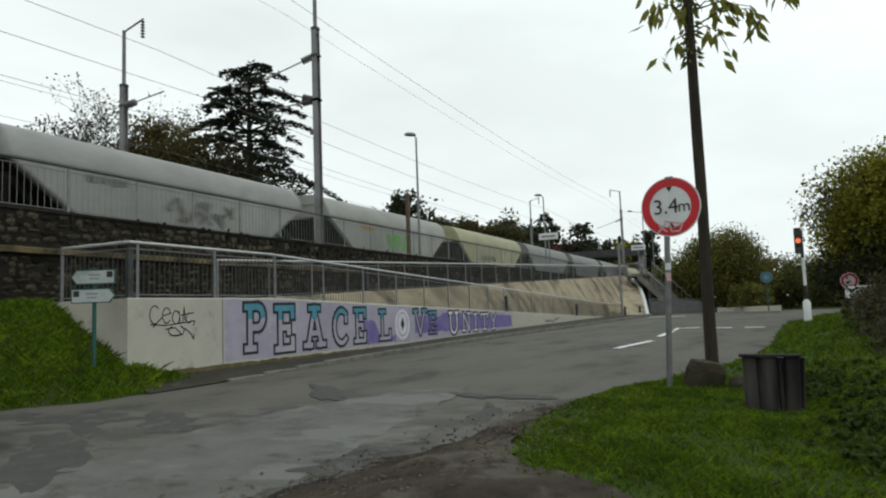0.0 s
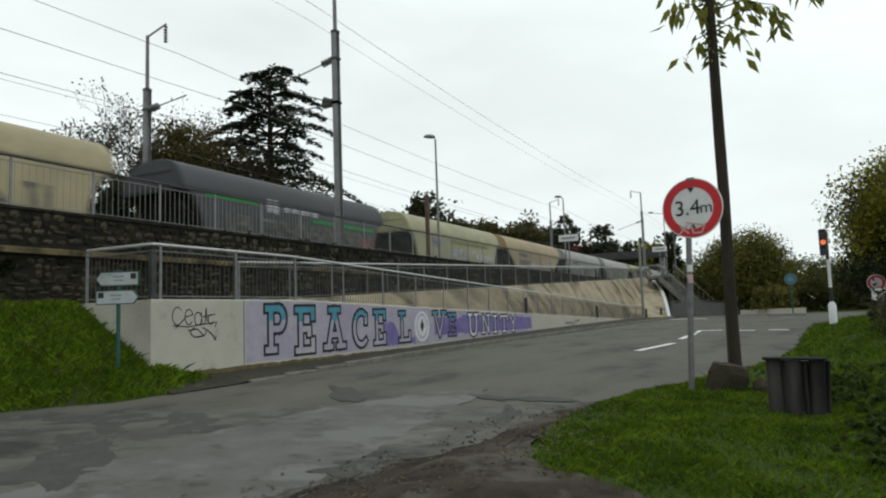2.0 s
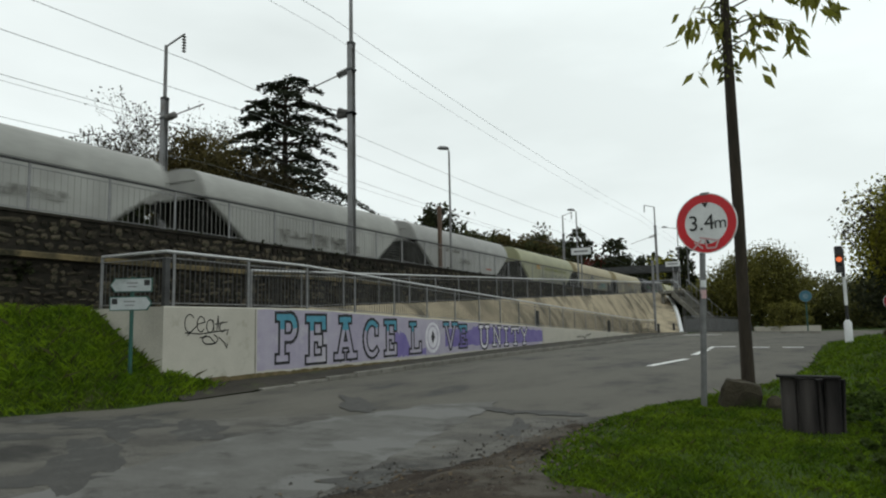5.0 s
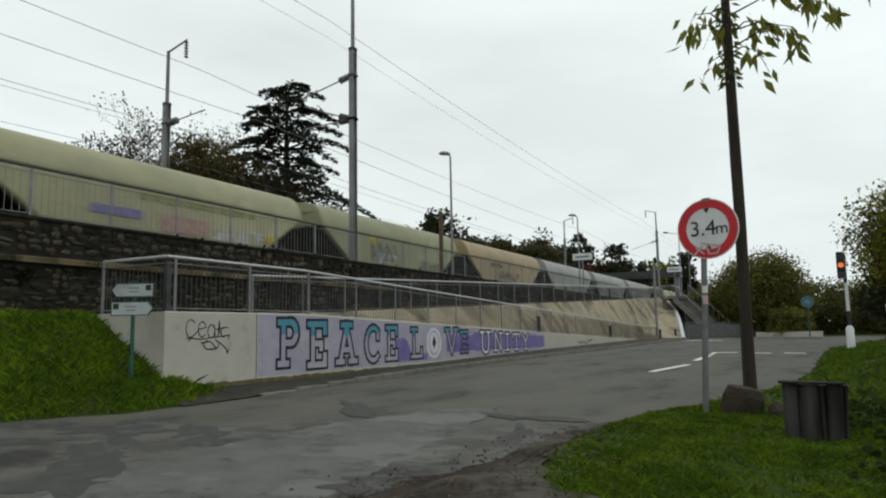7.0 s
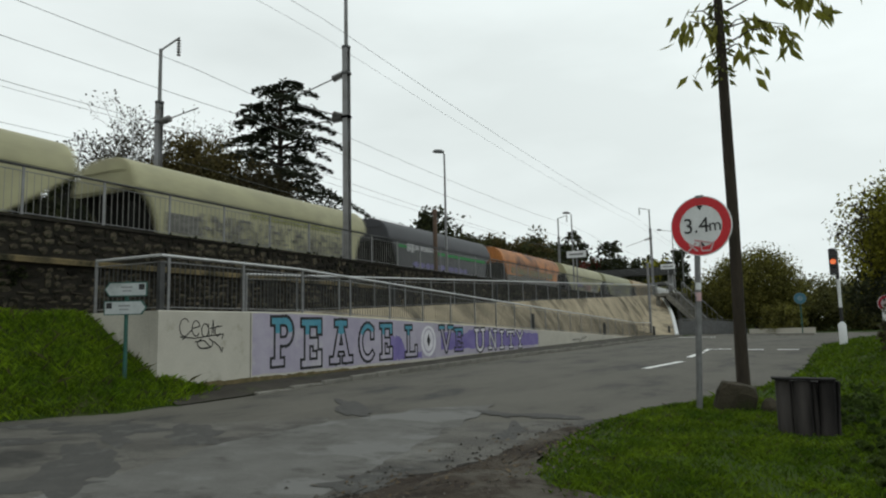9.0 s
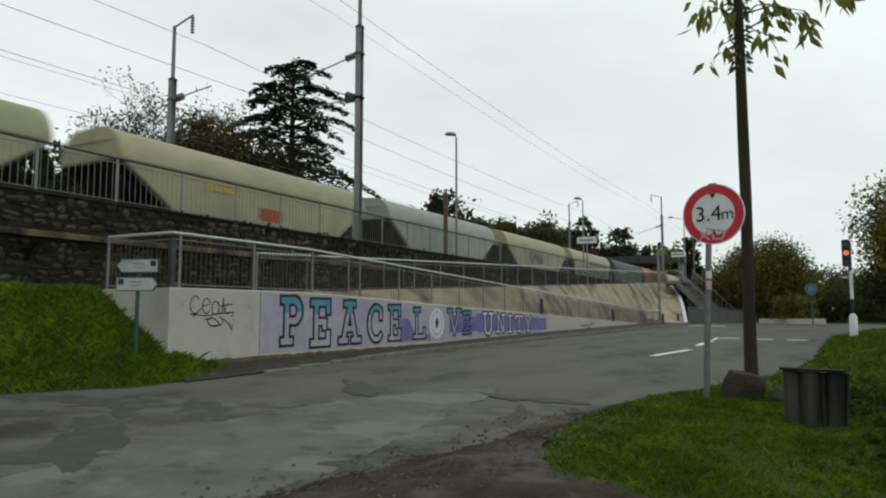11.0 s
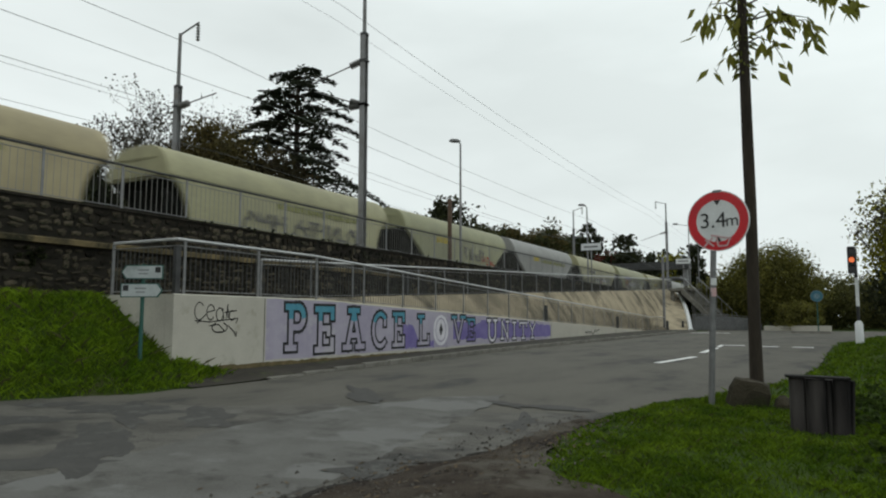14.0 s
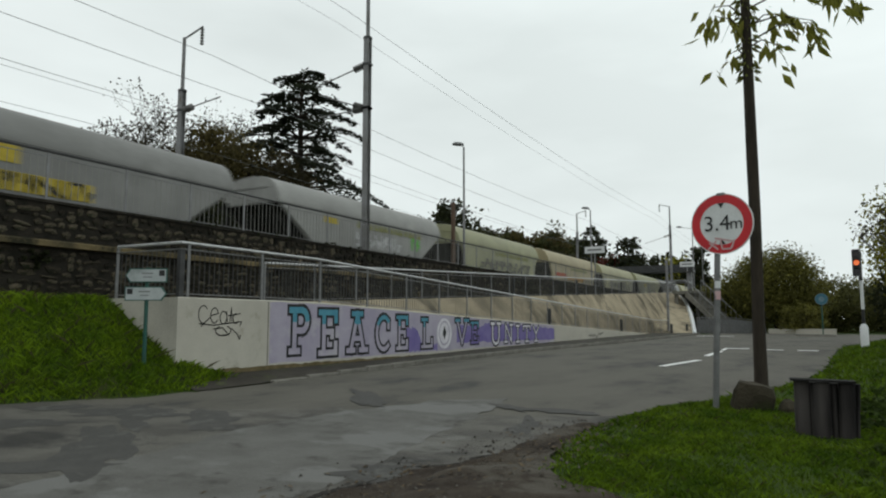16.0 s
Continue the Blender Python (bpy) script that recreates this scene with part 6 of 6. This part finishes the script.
# ---- traffic signal and signs along the road ----
def traffic_signal():
    x, y = 28.05, -1.37
    z0 = land_z(x, y)
    t = thing("traffic_signal", "black signal head with one lit amber lamp on a banded pole", "traffic light")
    part("foot", Geo().tube([(x, y, z0 - 0.2), (x, y, z0 + 0.75), (x, y, z0 + 0.85)], [0.13, 0.13, 0.055], 14), WHITE, t, "white foot sleeve", smooth=True)
    for a, b, m in ((0.85, 1.35, BLACK), (1.35, 2.35, WHITE)):
        part("pole_band", Geo().tube([(x, y, z0 + a), (x, y, z0 + b)], 0.055, 12), m, t, smooth=True)
    part("pole_band", Geo().tube([(x, y, z0 + 2.35), (x, y, 4.0)], 0.05, 12), BLACK, t, smooth=True)
    hx, hy = x - 0.16, y + 0.12
    head = part("head", Geo().box(hx - 0.11, hx + 0.11, hy - 0.125, hy + 0.125, 3.12, 4.06, 0.03), BLACK, t)
    for k, m in ((3.9, GLASS_DARK), (3.59, AMBER), (3.28, GLASS_DARK)):
        part("lens", Geo().disc((hx - 0.11, hy, k), (-1, 0, 0), 0.09, 0.012, 20), m, head)
        n = 14
        v = [(hx - 0.11 - q * (0.16 if math.sin(math.pi * j / n) > 0.2 else 0.1), hy + 0.125 * math.cos(math.pi * j / n), k + 0.125 * math.sin(math.pi * j / n)) for q in (0, 1) for j in range(n + 1)]
        part("hood", Geo().add(v, [(j, j + 1, n + 2 + j, n + 1 + j) for j in range(n)]), BLACK, head)


traffic_signal()


def round_sign(name, label, x, y, c, rad, layers, pole, plate_=None, turn=0.0):
    t = thing(name, label, "road sign", "round road signs", at=pose(x, y, 0, 0, 0, turn))
    part("pole", Geo().tube([(0.05, 0, land_z(x, y) - 0.3), (0.05, 0, c + rad * 0.6)], 0.04, 10), pole, t)
    d = None
    for k, (r_, m) in enumerate(layers):
        o = part("disc" if k == 0 else "face_ring", Geo().disc((-0.004 * k, 0, c), (-1, 0, 0), rad * r_, 0.012 if k == 0 else 0.013, 32), m, d or t)
        d = d or o
    if plate_:
        part("plate", Geo().box(-0.02, 0.0, plate_[0], plate_[1], plate_[2], plate_[3], 0.004), WHITE, t, "white plate below the disc")


round_sign("no_vehicles_sign", "round red-ringed sign with white plate above the brambles", 33.5, -3.3, 2.17, 0.34, ((1, WHITE), (0.95, surface("dim_red", (0.28, 0.02, 0.03), bump=0)), (0.64, surface("dull_pink_white", (0.40, 0.33, 0.34), bump=0))), GALV, (-0.75, 0.2, 1.45, 1.95), 0)
round_sign("blue_road_sign", "round blue sign seen across the junction", 51.2, -0.22, 3.0, 0.38, ((1, GALV), (0.95, BLUESIGN), (0.45, surface("pale_symbol", (0.16, 0.25, 0.29), bump=0))), GREENPOST)


# ---- street lamps, platform, footbridge ----
def street_lamp(x, y, foot, top, reach, label, both=False):
    t = thing("street_lamp", label, "street lamp", "street lamps")
    part("pole", Geo().tube([(x, y, foot - 0.2), (x, y, foot + 1.2), (x, y, top)], [0.075, 0.07, 0.045], 10), MASTGREY, t, smooth=True)
    for s in ((1, -1) if both else (1,)):
        e = Vector((x - 0.47 * reach * s, y + 0.883 * reach * s, top + 0.12))
        part("arm", Geo().tube([(x, y, top - 0.02), e], 0.03, 6), MASTGREY, t)
        d = Vector((-0.47 * s, 0.883 * s, 0.05))
        g = Geo().loft([[tuple(e + d * u + Vector((w * 0.883, w * 0.47, h))) for w, h in ((-k, 0), (-k * 0.7, k * 0.9), (k * 0.7, k * 0.9), (k, 0), (k * 0.6, -k * 0.4), (-k * 0.6, -k * 0.4))] for u, k in ((-0.1, 0.06), (0.05, 0.13), (0.35, 0.13), (0.5, 0.05))])
        part("lamp_head", g, GALV, t)


street_lamp(31.2, 15.75, 2.9, 10.55, 0.1, "slim grey street lamp behind the trackside fence")
street_lamp(53.3, 15.6, 2.9, 10.4, 0.2, "grey platform lamp with name board")
street_lamp(78.0, 11.6, 4.3, 11.6, 1.2, "double-armed grey platform lamp", True)
street_lamp(95.0, 13.0, 4.3, 11.0, 0.6, "distant grey platform lamp by the footbridge")


def name_board(x, y, z, w, h, label):
    t = thing("name_board", label, "station sign", "station boards")
    part("board", Geo().box(x - 0.03, x + 0.03, y - w / 2, y + w / 2, z - h / 2, z + h / 2, 0.01), WHITE, t)
    part("lettering", Geo().box(x - 0.035, x - 0.031, y - w * 0.36, y + w * 0.36, z - h * 0.14, z + h * 0.14), MASTGREY, t)
    for s in (-0.3, 0.3):
        part("bracket", Geo().tube([(x + 0.05, y + s * w, z - h / 2), (x + 0.05, y + s * w, z + h / 2)], 0.03, 6), MASTGREY, t)
    part("post", Geo().tube([(x + 0.06, y, 2.9), (x + 0.06, y, z + h / 2)], 0.05, 8), MASTGREY, t)


name_board(50.6, 14.55, 6.9, 1.5, 0.5, "white station name board with unreadable lettering")
name_board(72.5, 11.4, 7.3, 1.4, 0.5, "white station name board near the steps")

solid("platform", Geo().box(72.5, 150, 10.6, 16.6, 0.0, 4.35, 0.03), surface("platform_concrete", (0.17, 0.165, 0.155), (0.12, 0.115, 0.11), 0.9, scale=0.8, fine=20), "grey concrete station platform", "platform", kind="structure")


def pole_(x, y, z0, z1, r_, mat, label, name="pole", category="pole"):
    return solid(name, Geo().tube([(x, y, z0), (x, y, z1)], r_, 10), mat, label, category, smooth=True)


pole_(54.1, 10.0, 0.3, 6.2, 0.10, MASTGREY, "plain grey pole at the end of the ramp", "grey_pole")
pole_(30.3, 15.9, 2.8, 7.5, 0.11, RAILSTEEL, "brownish post behind the trackside fence", "brown_post")
bol = Geo().tube([(0, 0, -0.1), (0, 0, 0.75), (0, 0, 0.82)], [0.09, 0.09, 0.05], 12).mesh("bollard", True)
bol.materials.append(BLACK)
for x, y in ((30.6, 11.0), (43.5, 10.9), (53.6, 9.7), (55.5, 8.9)):
    o = tagged(new("bollard", bol), "short black bollard beside the ramp", "bollard", "bollards")
    o.matrix_basis = Matrix.Translation((x, y, low_z(x) - 0.03 if x < 52 else 0.55))

# footbridge over the tracks beyond the platform
fb = thing("footbridge", "dark steel footbridge over the railway", "footbridge")
part("deck", Geo().box(96, 98.4, 14.4, 27, 8.2, 8.5), DARKSTEEL, fb)
for x in (96.0, 98.4):
    part("parapet", Geo().box(x - 0.05, x + 0.05, 14.4, 27, 8.5, 9.15), DARKSTEEL, fb)
for y in (15.0, 26.5):
    part("pier", Geo().box(96.8, 97.6, y - 0.3, y + 0.3, 2.7, 8.2), MASTGREY, fb)
part("roof_panel", Geo().box(90, 96, 14.6, 17.0, 6.6, 6.75), GALV, fb)

# steps down from the platform
st = thing("steps", "grey concrete steps with side rails down from the platform", "steps")
top, bot = Vector((66.0, 9.9, 4.2)), Vector((64.0, 6.4, 0.75))
run_ = bot - top
flat = Vector((run_.x, run_.y, 0)).normalized()
cross = Vector((-flat.y, flat.x, 0))
for k in range(20):
    p = top + run_ * (k + 0.5) / 20
    v = [p + flat * a + cross * b + Vector((0, 0, c)) for c in (-0.35, 0.0) for a, b in ((-0.24, -1.0), (0.24, -1.0), (0.24, 1.0), (-0.24, 1.0))]
    part("tread", Geo().add(v, [(3, 2, 1, 0), (4, 5, 6, 7), (0, 1, 5, 4), (1, 2, 6, 5), (2, 3, 7, 6), (3, 0, 4, 7)]), KERB, st)
for s in (-1.08, 1.08):
    g = Geo().loft([[tuple(p + cross * (s + w) + Vector((0, 0, h))) for w, h in ((-0.08, -0.4), (0.08, -0.4), (0.08, 0.12), (-0.08, 0.12))] for p in (top, bot)])
    part("stringer", g, KERB, st)
    part("handrail", Geo().tube([tuple(p + cross * s + Vector((0, 0, 1.15))) for p in (top, bot)], 0.05, 8), GALV, st)
    for k in range(9):
        p = top + run_ * k / 8 + cross * s
        part("baluster", Geo().tube([tuple(p + Vector((0, 0, 0.2))), tuple(p + Vector((0, 0, 1.15)))], 0.03, 6), GALV, st)

part("landing", Geo().box(65.0, 72.5, 9.2, 11.6, 4.05, 4.3), KERB, st)
for x, y in ((65.4, 9.5), (69.0, 9.5), (65.4, 11.3)):
    part("support", Geo().box(x - 0.15, x + 0.15, y - 0.15, y + 0.15, 0.3, 4.06), KERB, st)

# railing and low white wall beyond the junction
railing("underpass_railing", "grey steel railing beyond the junction", [(56.0, 8.2, 0.58), (60.5, 6.2, 0.58), (66.0, 4.0, 0.35)], 1.25, 0.14, 1.5, GALV, "railings", 0, bar=0.03)
solid("low_wall", Geo().loft([[(x, y, 0.2), (x + 0.3, y, 0.2), (x + 0.3, y, z), (x, y, z)] for x, y, z in ((61.5, 3.6, 0.95), (58.5, 0.2, 1.0), (57.4, -1.1, 1.02))]), CONCRETE, "low pale wall across the junction", "wall", kind="structure")
solid("traffic_island", Geo().loft([[(x, y, 0.3), (x + 1.2, y, 0.3), (x + 1.1, y, 0.72), (x + 0.1, y, 0.72)] for x, y in ((51.2, 1.4), (50.6, -0.9))]), KERB, "low kerbed traffic island", "traffic island", kind="structure")


# ---- what moves ----
def motions():
    for w, x in wagons:
        walk(w, [(t, pose(x + gone, TRACK_Y, RAIL_Z)) for t, gone in GONE])


motions()
